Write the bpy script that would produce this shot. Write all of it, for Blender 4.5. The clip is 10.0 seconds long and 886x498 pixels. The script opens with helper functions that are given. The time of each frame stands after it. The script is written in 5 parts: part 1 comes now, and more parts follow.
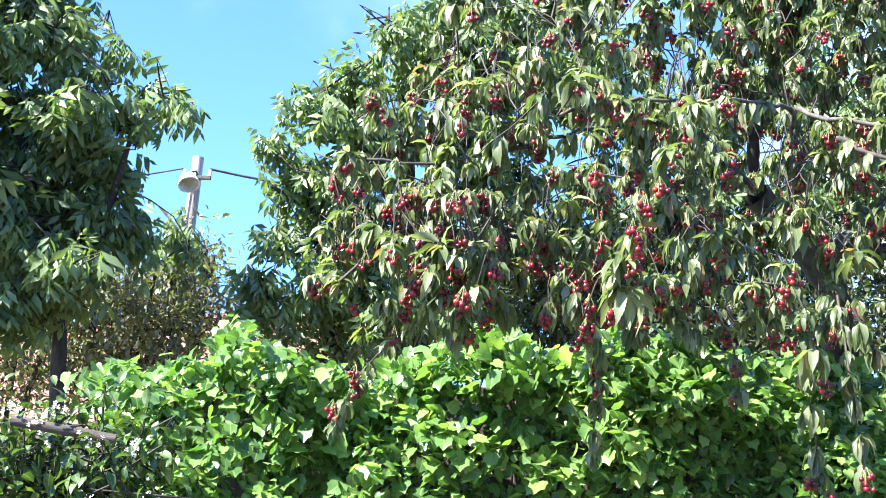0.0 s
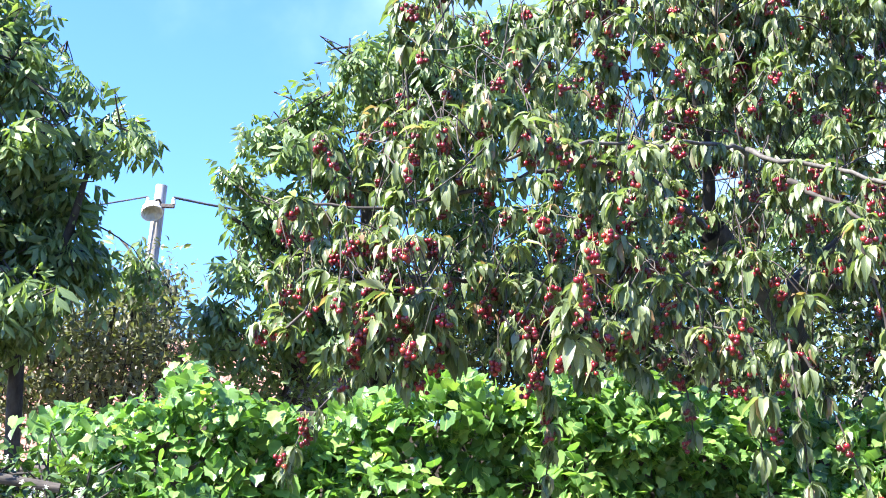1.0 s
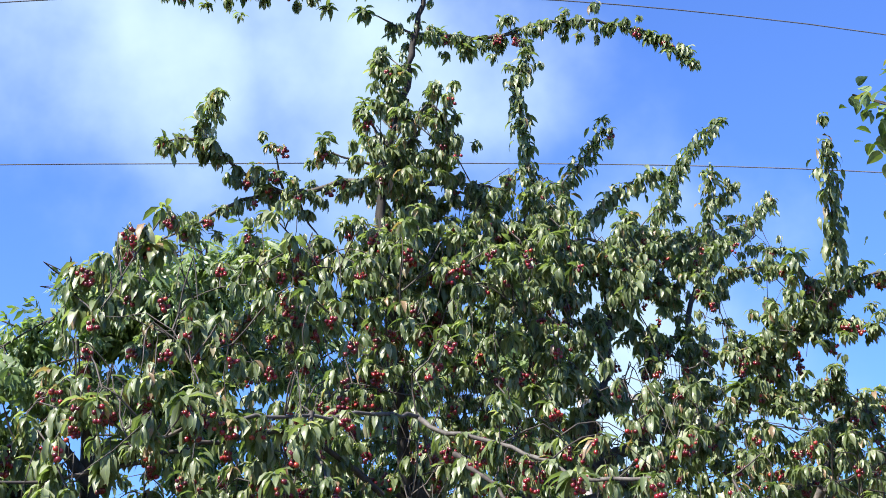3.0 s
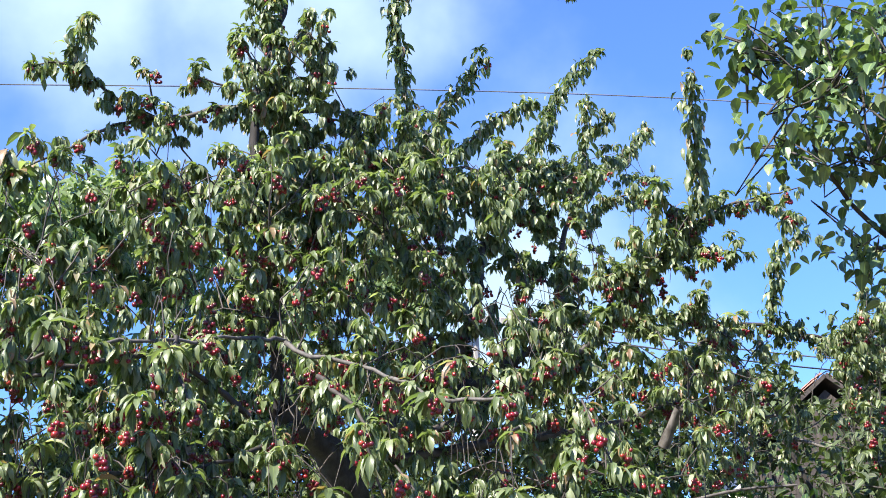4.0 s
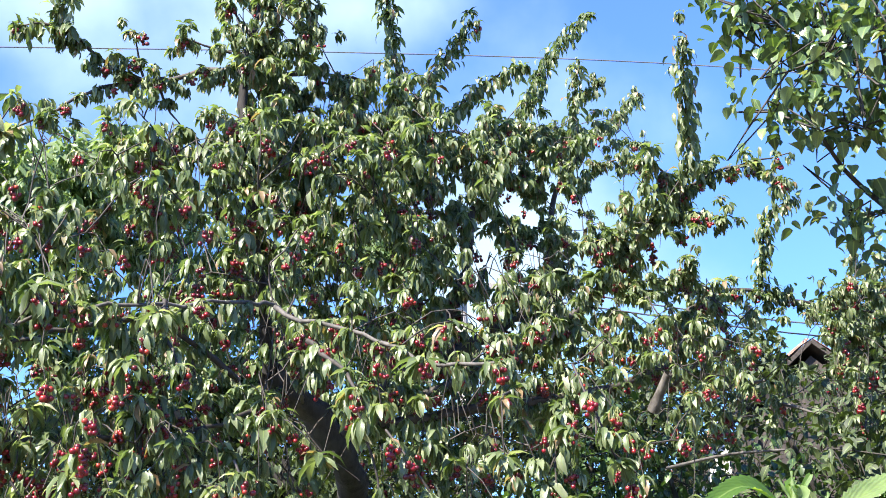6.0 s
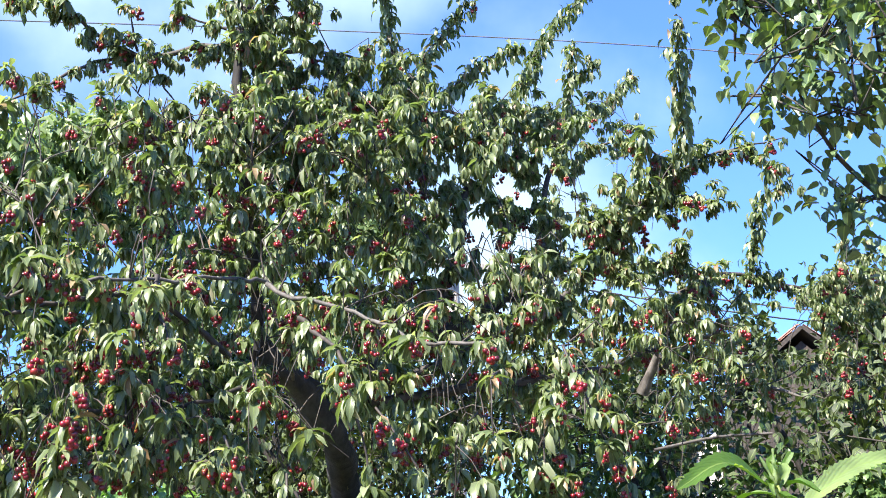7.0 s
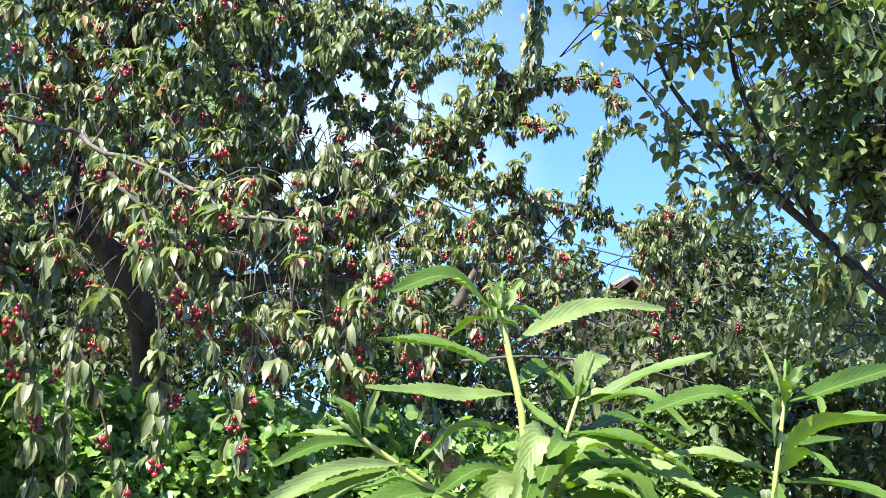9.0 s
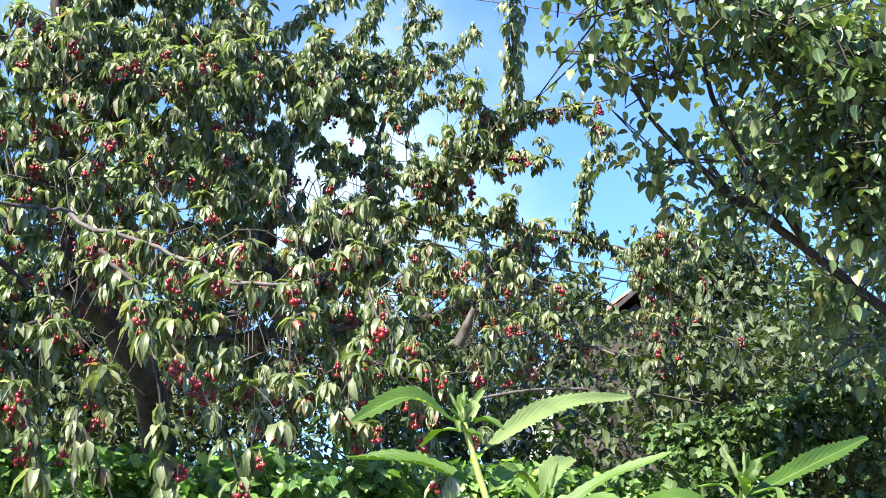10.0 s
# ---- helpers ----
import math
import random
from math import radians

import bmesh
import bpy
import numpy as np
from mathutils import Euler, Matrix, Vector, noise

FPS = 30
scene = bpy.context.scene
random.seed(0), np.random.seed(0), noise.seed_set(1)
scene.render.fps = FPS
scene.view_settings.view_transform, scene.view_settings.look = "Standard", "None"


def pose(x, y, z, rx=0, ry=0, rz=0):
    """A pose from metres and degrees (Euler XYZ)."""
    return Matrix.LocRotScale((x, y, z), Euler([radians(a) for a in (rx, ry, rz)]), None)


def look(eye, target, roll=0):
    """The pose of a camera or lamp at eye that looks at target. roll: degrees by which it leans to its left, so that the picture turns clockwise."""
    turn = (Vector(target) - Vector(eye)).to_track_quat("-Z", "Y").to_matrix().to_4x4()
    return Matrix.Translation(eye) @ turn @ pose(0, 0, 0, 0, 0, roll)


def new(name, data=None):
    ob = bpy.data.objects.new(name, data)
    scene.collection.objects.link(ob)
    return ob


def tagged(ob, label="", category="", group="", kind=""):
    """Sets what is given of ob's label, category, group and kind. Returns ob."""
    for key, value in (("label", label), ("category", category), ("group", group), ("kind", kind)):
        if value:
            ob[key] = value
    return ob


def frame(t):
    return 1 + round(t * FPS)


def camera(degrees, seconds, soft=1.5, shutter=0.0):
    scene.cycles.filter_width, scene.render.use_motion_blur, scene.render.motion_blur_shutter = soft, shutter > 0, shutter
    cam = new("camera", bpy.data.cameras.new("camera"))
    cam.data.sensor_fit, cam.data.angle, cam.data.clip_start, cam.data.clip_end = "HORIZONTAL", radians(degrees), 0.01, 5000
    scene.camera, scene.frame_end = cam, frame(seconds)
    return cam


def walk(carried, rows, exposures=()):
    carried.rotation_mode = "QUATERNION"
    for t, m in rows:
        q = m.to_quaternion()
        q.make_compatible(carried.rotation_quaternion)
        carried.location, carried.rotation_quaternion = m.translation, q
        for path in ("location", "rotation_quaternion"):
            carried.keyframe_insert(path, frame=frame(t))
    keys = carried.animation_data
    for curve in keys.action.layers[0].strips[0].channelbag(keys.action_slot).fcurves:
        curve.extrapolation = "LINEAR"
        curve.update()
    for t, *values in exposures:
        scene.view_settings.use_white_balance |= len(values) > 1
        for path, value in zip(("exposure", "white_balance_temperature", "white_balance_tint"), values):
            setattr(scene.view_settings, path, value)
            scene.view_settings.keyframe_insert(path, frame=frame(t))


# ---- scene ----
cam = camera(39.23, 10.0, soft=0.95)
walk(cam, [
    (0, look((0.000, 0.000, 1.600), (0.0000, 3.8975, 2.4998), 1.96)),
    (0.5, look((0.025, 0.007, 1.618), (0.0432, 3.8996, 2.5368), 1.41)),
    (1, look((0.052, 0.020, 1.664), (0.1386, 3.9001, 2.6303), 1.42)),
    (1.5, look((0.111, 0.004, 1.754), (0.3802, 3.8142, 2.9417), 0.37)),
    (1.8, look((0.118, -0.021, 1.793), (0.5183, 3.7294, 3.1253), -0.63)),
    (2, look((0.158, -0.035, 1.824), (0.6141, 3.6833, 3.2261), -1.38)),
    (2.5, look((0.200, -0.066, 1.859), (0.7920, 3.5761, 3.4037), -2.18)),
    (3, look((0.286, -0.088, 1.817), (1.0530, 3.5068, 3.3936), -0.82)),
    (3.2, look((0.335, -0.154, 1.791), (1.1571, 3.4607, 3.2946), 0.39)),
    (4.3, look((0.362, -0.182, 1.796), (1.5175, 3.4145, 3.1122), -3.18)),
    (4.5, look((0.363, -0.175, 1.798), (1.5236, 3.4276, 3.0916), -3.23)),
    (5, look((0.358, -0.165, 1.798), (1.4918, 3.4565, 3.0624), -3.04)),
    (5.5, look((0.357, -0.159, 1.798), (1.4854, 3.4674, 3.0536), -2.56)),
    (7, look((0.358, -0.168, 1.790), (1.5176, 3.4746, 2.9694), -1.52)),
    (7.5, look((0.374, -0.150, 1.795), (1.5571, 3.4924, 2.9489), 0.14)),
    (8, look((0.409, -0.130, 1.783), (1.7216, 3.4719, 2.9262), 3.35)),
    (8.5, look((0.446, -0.129, 1.762), (1.9513, 3.4162, 2.8421), 4.29)),
    (9, look((0.455, -0.132, 1.721), (2.0875, 3.3928, 2.6740), 4.15)),
    (9.5, look((0.450, -0.147, 1.712), (2.0579, 3.4161, 2.5593), 2.66)),
    (10, look((0.469, -0.177, 1.779), (2.0767, 3.3407, 2.8007), -0.43)),
], exposures=[(0.0, 2.56, 6350, 10), (1.0, 2.54, 6350, 10), (1.5, 2.4, 6400, 10), (2.0, 2.19, 6450, 10), (2.5, 1.93, 6450, 10), (3.0, 1.69, 6550, 10), (3.4, 1.69, 6550, 10), (4.5, 2.01, 6550, 10), (8.0, 2.12, 6650, 10), (10.0, 2.14, 6700, 10)])

# ---------------------------------------------------------------- sky and sun
SUN_UP, SUN_ROUND = 47.0, 236.0      # degrees: height, and compass turn from +y towards +x
sun_dir = Vector((math.sin(radians(SUN_ROUND)) * math.cos(radians(SUN_UP)),
                  math.cos(radians(SUN_ROUND)) * math.cos(radians(SUN_UP)), math.sin(radians(SUN_UP))))
CLOUDS = (((-0.059, 0.849, 0.526), 1.0), ((0.118, 0.828, 0.549), 1.0), ((0.340, 0.881, 0.329), 1.25))     # where, and how compact
world = bpy.data.worlds.new("sky")
scene.world = world
world.use_nodes = True
wn, wl = world.node_tree.nodes, world.node_tree.links
wn.clear()
sky = wn.new("ShaderNodeTexSky")
sky.sky_type, sky.sun_disc = "NISHITA", False
sky.sun_elevation, sky.sun_rotation = radians(SUN_UP), radians(SUN_ROUND)
sky.air_density, sky.dust_density, sky.ozone_density = 1.05, 0.5, 2.3
coord = wn.new("ShaderNodeTexCoord")
deeper = wn.new("ShaderNodeMix")          # clear summer blue
deeper.data_type, deeper.blend_type = "RGBA", "MULTIPLY"
deeper.inputs[0].default_value = 1.0
deeper.inputs[7].default_value = (0.35, 0.535, 0.95, 1)
cloud = wn.new("ShaderNodeTexNoise")
cloud.inputs["Scale"].default_value, cloud.inputs["Detail"].default_value, cloud.inputs["Roughness"].default_value = 4.5, 6.0, 0.5
nearest = None
for toward, compact in CLOUDS:
    apart = wn.new("ShaderNodeVectorMath")
    apart.operation = "DISTANCE"
    apart.inputs[1].default_value = toward
    wl.new(coord.outputs["Generated"], apart.inputs[0])
    reach = wn.new("ShaderNodeMath")
    reach.operation = "MULTIPLY"
    reach.inputs[1].default_value = compact
    wl.new(apart.outputs["Value"], reach.inputs[0])
    if nearest is None:
        nearest = reach
        continue
    both = wn.new("ShaderNodeMath")
    both.operation = "MINIMUM"
    wl.new(nearest.outputs[0], both.inputs[0])
    wl.new(reach.outputs[0], both.inputs[1])
    nearest = both
ragged = wn.new("ShaderNodeMath")
ragged.operation = "MULTIPLY_ADD"
ragged.inputs[1].default_value = -0.55
cover = wn.new("ShaderNodeMapRange")
cover.interpolation_type = "SMOOTHSTEP"
cover.inputs["From Min"].default_value, cover.inputs["From Max"].default_value = -0.05, -0.32
cover.inputs["To Min"].default_value, cover.inputs["To Max"].default_value = 0.02, 0.85
tint = wn.new("ShaderNodeMix")
tint.data_type = "RGBA"
tint.inputs[7].default_value = (2.65, 3.4, 3.6, 1)
back = wn.new("ShaderNodeBackground")
back.inputs["Strength"].default_value = 0.105
wout = wn.new("ShaderNodeOutputWorld")
wl.new(coord.outputs["Generated"], cloud.inputs["Vector"])
wl.new(cloud.outputs["Fac"], ragged.inputs[0])
wl.new(nearest.outputs[0], ragged.inputs[2])
wl.new(ragged.outputs[0], cover.inputs["Value"])
wl.new(cover.outputs["Result"], tint.inputs[0])
wl.new(sky.outputs["Color"], deeper.inputs[6])
wl.new(deeper.outputs[2], tint.inputs[6])
wl.new(tint.outputs[2], back.inputs["Color"])
wl.new(back.outputs["Background"], wout.inputs["Surface"])
sun = new("sun", bpy.data.lights.new("sun", "SUN"))
sun.data.energy, sun.data.angle, sun.data.color = 5.0, radians(0.53), (1.0, 0.945, 0.85)
sun.matrix_world = look(sun_dir * 50, (0, 0, 0))


# ---------------------------------------------------------------- materials
def material(name):
    m = bpy.data.materials.new(name)
    m.use_nodes = True
    n = m.node_tree.nodes
    n.clear()
    return m, n, m.node_tree.links


def ramp(n, stops):
    r = n.new("ShaderNodeValToRGB")
    while len(r.color_ramp.elements) < len(stops):
        r.color_ramp.elements.new(0.5)
    for e, (at, col) in zip(r.color_ramp.elements, stops):
        e.position, e.color = at, (*col, 1)
    return r


def leaf_material(name, stops, gloss=0.4, through_part=0.3, glow=(1.15, 1.25, 0.45), veins=0.1):
    """Leaf: colour from leaf to leaf, paler midrib and veins, some light shining through."""
    m, n, l = material(name)
    geo, info = n.new("ShaderNodeNewGeometry"), n.new("ShaderNodeObjectInfo")
    add = n.new("ShaderNodeMath")
    add.operation = "ADD"
    frac = n.new("ShaderNodeMath")
    frac.operation = "FRACT"
    l.new(geo.outputs["Random Per Island"], add.inputs[0])
    l.new(info.outputs["Random"], add.inputs[1])
    l.new(add.outputs[0], frac.inputs[0])
    r = ramp(n, stops)
    l.new(frac.outputs[0], r.inputs["Fac"])
    tc = n.new("ShaderNodeTexCoord")
    noise_tex = n.new("ShaderNodeTexNoise")
    noise_tex.inputs["Scale"].default_value, noise_tex.inputs["Detail"].default_value = 38.0, 3.0
    l.new(tc.outputs["Object"], noise_tex.inputs["Vector"])
    spots = n.new("ShaderNodeMix")
    spots.data_type, spots.blend_type = "RGBA", "MULTIPLY"
    spots.inputs[0].default_value = 0.6
    sr = ramp(n, [(0.3, (0.62, 0.66, 0.6)), (0.65, (1.15, 1.12, 1.05))])
    l.new(noise_tex.outputs["Fac"], sr.inputs["Fac"])
    l.new(r.outputs["Color"], spots.inputs[6])
    l.new(sr.outputs["Color"], spots.inputs[7])
    # veins from the leaf's own length and breadth
    sep = n.new("ShaderNodeSeparateXYZ")
    l.new(tc.outputs["UV"], sep.inputs[0])
    cen = n.new("ShaderNodeMath")
    cen.operation = "SUBTRACT"
    cen.inputs[1].default_value = 0.5
    l.new(sep.outputs["X"], cen.inputs[0])
    ab = n.new("ShaderNodeMath")
    ab.operation = "ABSOLUTE"
    l.new(cen.outputs[0], ab.inputs[0])
    side = n.new("ShaderNodeMath")
    side.operation = "MULTIPLY_ADD"
    side.inputs[1].default_value = -0.7
    l.new(ab.outputs[0], side.inputs[0])
    l.new(sep.outputs["Y"], side.inputs[2])
    wavy = n.new("ShaderNodeMath")
    wavy.operation = "MULTIPLY"
    wavy.inputs[1].default_value = 56.0
    l.new(side.outputs[0], wavy.inputs[0])
    sine = n.new("ShaderNodeMath")
    sine.operation = "SINE"
    l.new(wavy.outputs[0], sine.inputs[0])
    rib = n.new("ShaderNodeMapRange")
    rib.inputs["From Min"].default_value, rib.inputs["From Max"].default_value = 0.05, 0.015
    l.new(ab.outputs[0], rib.inputs["Value"])
    pale = n.new("ShaderNodeMix")
    pale.data_type = "RGBA"
    pale.inputs[7].default_value = (0.22, 0.3, 0.09, 1)
    half = n.new("ShaderNodeMath")
    half.operation = "MULTIPLY"
    half.inputs[1].default_value = 0.55
    l.new(rib.outputs["Result"], half.inputs[0])
    l.new(half.outputs[0], pale.inputs[0])
    l.new(spots.outputs[2], pale.inputs[6])
    bump = n.new("ShaderNodeBump")
    bump.inputs["Strength"].default_value, bump.inputs["Distance"].default_value = veins, 0.002
    l.new(sine.outputs[0], bump.inputs["Height"])
    p = n.new("ShaderNodeBsdfPrincipled")
    p.inputs["Roughness"].default_value = gloss
    p.inputs["Specular IOR Level"].default_value = 0.5
    l.new(pale.outputs[2], p.inputs["Base Color"])
    l.new(bump.outputs["Normal"], p.inputs["Normal"])
    gl = n.new("ShaderNodeMix")
    gl.data_type, gl.blend_type = "RGBA", "MULTIPLY"
    gl.inputs[0].default_value = 1.0
    gl.inputs[7].default_value = (*[g * 1.6 for g in glow], 1)
    l.new(pale.outputs[2], gl.inputs[6])
    t = n.new("ShaderNodeBsdfTranslucent")
    l.new(gl.outputs[2], t.inputs["Color"])
    mix = n.new("ShaderNodeMixShader")
    mix.inputs[0].default_value = through_part
    l.new(p.outputs[0], mix.inputs[1])
    l.new(t.outputs[0], mix.inputs[2])
    out = n.new("ShaderNodeOutputMaterial")
    l.new(mix.outputs[0], out.inputs["Surface"])
    return m


def rough_material(name, dark, light, scale=20.0, rough=0.85, bump_by=0.5, stretch_by=(1, 1, 1), spread=(0.35, 0.7), deep=0.01, second=4.0, metal=0.0):
    """Bark, wood, plaster, earth: two scales of mottling and a relief."""
    m, n, l = material(name)
    tc, mp = n.new("ShaderNodeTexCoord"), n.new("ShaderNodeMapping")
    mp.inputs["Scale"].default_value = stretch_by
    l.new(tc.outputs["Object"], mp.inputs["Vector"])
    a, b = n.new("ShaderNodeTexNoise"), n.new("ShaderNodeTexNoise")
    a.inputs["Scale"].default_value, a.inputs["Detail"].default_value, a.inputs["Roughness"].default_value = scale, 7.0, 0.65
    b.inputs["Scale"].default_value, b.inputs["Detail"].default_value = scale / second, 3.0
    l.new(mp.outputs[0], a.inputs["Vector"])
    l.new(tc.outputs["Object"], b.inputs["Vector"])
    r = ramp(n, [(spread[0], dark), (spread[1], light)])
    l.new(a.outputs["Fac"], r.inputs["Fac"])
    r2 = ramp(n, [(0.3, (0.6, 0.6, 0.6)), (0.7, (1.2, 1.2, 1.2))])
    l.new(b.outputs["Fac"], r2.inputs["Fac"])
    mx = n.new("ShaderNodeMix")
    mx.data_type, mx.blend_type = "RGBA", "MULTIPLY"
    mx.inputs[0].default_value = 0.7
    l.new(r.outputs["Color"], mx.inputs[6])
    l.new(r2.outputs["Color"], mx.inputs[7])
    bp = n.new("ShaderNodeBump")
    bp.inputs["Strength"].default_value, bp.inputs["Distance"].default_value = bump_by, deep
    l.new(a.outputs["Fac"], bp.inputs["Height"])
    p = n.new("ShaderNodeBsdfPrincipled")
    p.inputs["Roughness"].default_value, p.inputs["Metallic"].default_value = rough, metal
    l.new(mx.outputs[2], p.inputs["Base Color"])
    l.new(bp.outputs["Normal"], p.inputs["Normal"])
    out = n.new("ShaderNodeOutputMaterial")
    l.new(p.outputs[0], out.inputs["Surface"])
    return m


def gloss_material(name, stops, rough=0.15, coat=0.3, under=0.0):
    m, n, l = material(name)
    geo, info, add, frac = n.new("ShaderNodeNewGeometry"), n.new("ShaderNodeObjectInfo"), n.new("ShaderNodeMath"), n.new("ShaderNodeMath")
    add.operation, frac.operation = "ADD", "FRACT"
    l.new(geo.outputs["Random Per Island"], add.inputs[0])
    l.new(info.outputs["Random"], add.inputs[1])
    l.new(add.outputs[0], frac.inputs[0])
    r = ramp(n, stops)
    l.new(frac.outputs[0], r.inputs["Fac"])
    p = n.new("ShaderNodeBsdfPrincipled")
    p.inputs["Roughness"].default_value, p.inputs["Coat Weight"].default_value = rough, coat
    p.inputs["Coat Roughness"].default_value = 0.08
    p.inputs["Subsurface Weight"].default_value, p.inputs["Subsurface Scale"].default_value = under, 0.006
    l.new(r.outputs["Color"], p.inputs["Base Color"])
    out = n.new("ShaderNodeOutputMaterial")
    l.new(p.outputs[0], out.inputs["Surface"])
    return m


M_CHERRY_LEAF = leaf_material("cherry_leaf", [(0.0, (0.06, 0.086, 0.037)), (0.4, (0.107, 0.14, 0.064)), (0.75, (0.17, 0.2, 0.11)), (0.91, (0.25, 0.278, 0.18)), (0.955, (0.32, 0.315, 0.225)), (0.965, (0.19, 0.125, 0.075)), (1.0, (0.25, 0.165, 0.1))], 0.4, 0.36, (1.1, 1.25, 0.56))
M_IVY_LEAF = leaf_material("ivy_leaf", [(0.0, (0.05, 0.108, 0.034)), (0.4, (0.1, 0.19, 0.058)), (0.8, (0.165, 0.28, 0.082)), (0.95, (0.23, 0.35, 0.1)), (1.0, (0.34, 0.43, 0.11))], 0.27, 0.32, (1.1, 1.3, 0.52))
M_WALNUT_LEAF = leaf_material("walnut_leaf", [(0.0, (0.055, 0.092, 0.04)), (0.5, (0.115, 0.17, 0.075)), (1.0, (0.2, 0.265, 0.125))], 0.42, 0.36)
M_APRICOT_LEAF = leaf_material("apricot_leaf", [(0.0, (0.04, 0.075, 0.032)), (0.5, (0.075, 0.122, 0.052)), (0.9, (0.13, 0.18, 0.085)), (1.0, (0.2, 0.2, 0.09))], 0.36, 0.22)
M_WEED_LEAF = leaf_material("weed_leaf", [(0.0, (0.065, 0.135, 0.02)), (0.55, (0.105, 0.19, 0.034)), (0.8, (0.15, 0.235, 0.055)), (1.0, (0.22, 0.29, 0.12))], 0.52, 0.5, (1.25, 1.35, 0.3), veins=0.13)
M_WEED_BACK = leaf_material("weed_leaf_back", [(0.0, (0.14, 0.21, 0.075)), (0.6, (0.2, 0.27, 0.12)), (1.0, (0.28, 0.34, 0.18))], 0.7, 0.5, (1.2, 1.3, 0.36), veins=0.2)
# leaf colour lowered to stand in for shade on the far bushes
M_FAR_LEAF_SHADED = leaf_material("far_leaf_shaded", [(0.0, (0.02, 0.032, 0.013)), (0.5, (0.036, 0.055, 0.02)), (1.0, (0.066, 0.09, 0.036))], 0.62, 0.18)
M_SHRUB_LEAF = leaf_material("shrub_leaf", [(0.0, (0.1, 0.095, 0.065)), (0.5, (0.11, 0.125, 0.075)), (1.0, (0.22, 0.21, 0.15))], 0.5, 0.26)
M_BRAMBLE_LEAF = leaf_material("bramble_leaf", [(0.0, (0.026, 0.056, 0.017)), (0.6, (0.048, 0.094, 0.027)), (1.0, (0.09, 0.15, 0.046))], 0.45, 0.25)
M_GRASS = leaf_material("grass", [(0.0, (0.05, 0.09, 0.02)), (0.6, (0.08, 0.14, 0.03)), (1.0, (0.17, 0.18, 0.06))], 0.55, 0.3)
M_PETAL = leaf_material("petal", [(0.0, (0.7, 0.66, 0.62)), (1.0, (0.8, 0.78, 0.74))], 0.6, 0.3, (0.6, 0.6, 0.58))
M_CHERRY = gloss_material("cherry_skin", [(0.0, (0.045, 0.003, 0.006)), (0.5, (0.12, 0.005, 0.011)), (0.86, (0.2, 0.008, 0.014)), (1.0, (0.3, 0.04, 0.02))], 0.3, 0.08, 0.0)
M_STALK = rough_material("fruit_stalk", (0.12, 0.15, 0.04), (0.24, 0.22, 0.08), 60, 0.6, 0.2)
# shade is put into colour: cherry trunk and leader wear darker bark than lit branches
M_BARK = rough_material("cherry_bark", (0.03, 0.025, 0.021), (0.15, 0.135, 0.12), 34, 0.75, 0.6, (1, 1, 0.6), (0.34, 0.74), 0.006)
M_TWIG = rough_material("cherry_twig", (0.02, 0.016, 0.013), (0.065, 0.052, 0.043), 40, 0.7, 0.4, deep=0.003)
M_DARK_BARK = rough_material("dark_bark", (0.018, 0.015, 0.012), (0.07, 0.06, 0.05), 30, 0.85, 0.8, (1, 1, 0.35), (0.35, 0.72), 0.01)
M_LEADER_SHADED = rough_material("leader_bark_shaded", (0.008, 0.006, 0.005), (0.028, 0.022, 0.019), 36, 0.85, 0.6, (1, 1, 0.5), (0.35, 0.75), 0.005)
M_WEED_STEM = rough_material("weed_stem", (0.22, 0.28, 0.07), (0.36, 0.4, 0.12), 40, 0.55, 0.3, (4, 4, 0.4), deep=0.003)
M_POLE = rough_material("weathered_pole_wood", (0.24, 0.21, 0.18), (0.52, 0.48, 0.43), 26, 0.85, 0.5, (3, 3, 0.25), deep=0.006)
M_RAIL = rough_material("grey_rail_wood", (0.03, 0.025, 0.021), (0.1, 0.085, 0.07), 30, 0.85, 0.5, (0.3, 3, 3), deep=0.005)
M_EARTH = rough_material("garden_earth", (0.06, 0.045, 0.03), (0.13, 0.115, 0.06), 6, 0.95, 0.6, (1, 1, 1), (0.3, 0.7), 0.03)
M_TILE = rough_material("clay_tile", (0.2, 0.08, 0.055), (0.36, 0.18, 0.13), 14, 0.85, 0.4, deep=0.008)
M_PLASTER = rough_material("pale_plaster", (0.55, 0.5, 0.44), (0.74, 0.7, 0.63), 9, 0.9, 0.25, deep=0.006)
# darkened so the sunlit fence stands in for a shaded hollow
M_BOARD = rough_material("dark_boards", (0.022, 0.017, 0.014), (0.065, 0.05, 0.04), 14, 0.85, 0.4, (4, 4, 0.5), deep=0.006)
M_WIRE = rough_material("wire", (0.05, 0.05, 0.055), (0.1, 0.1, 0.105), 60, 0.5, 0.1)
M_LAMP = rough_material("enamel", (0.55, 0.54, 0.5), (0.75, 0.74, 0.7), 20, 0.4, 0.1, deep=0.002)
M_IRON = rough_material("dark_iron", (0.05, 0.045, 0.04), (0.12, 0.1, 0.085), 40, 0.6, 0.2, deep=0.002, metal=0.6)
M_CERAMIC = gloss_material("ceramic", [(0.0, (0.6, 0.57, 0.5)), (1.0, (0.68, 0.65, 0.58))], 0.2, 0.2)
M_GLASS = gloss_material("window_glass", [(0.0, (0.03, 0.035, 0.04)), (1.0, (0.04, 0.045, 0.05))], 0.06, 0.6)


# ---------------------------------------------------------------- mesh helpers
rng = np.random.default_rng(7)


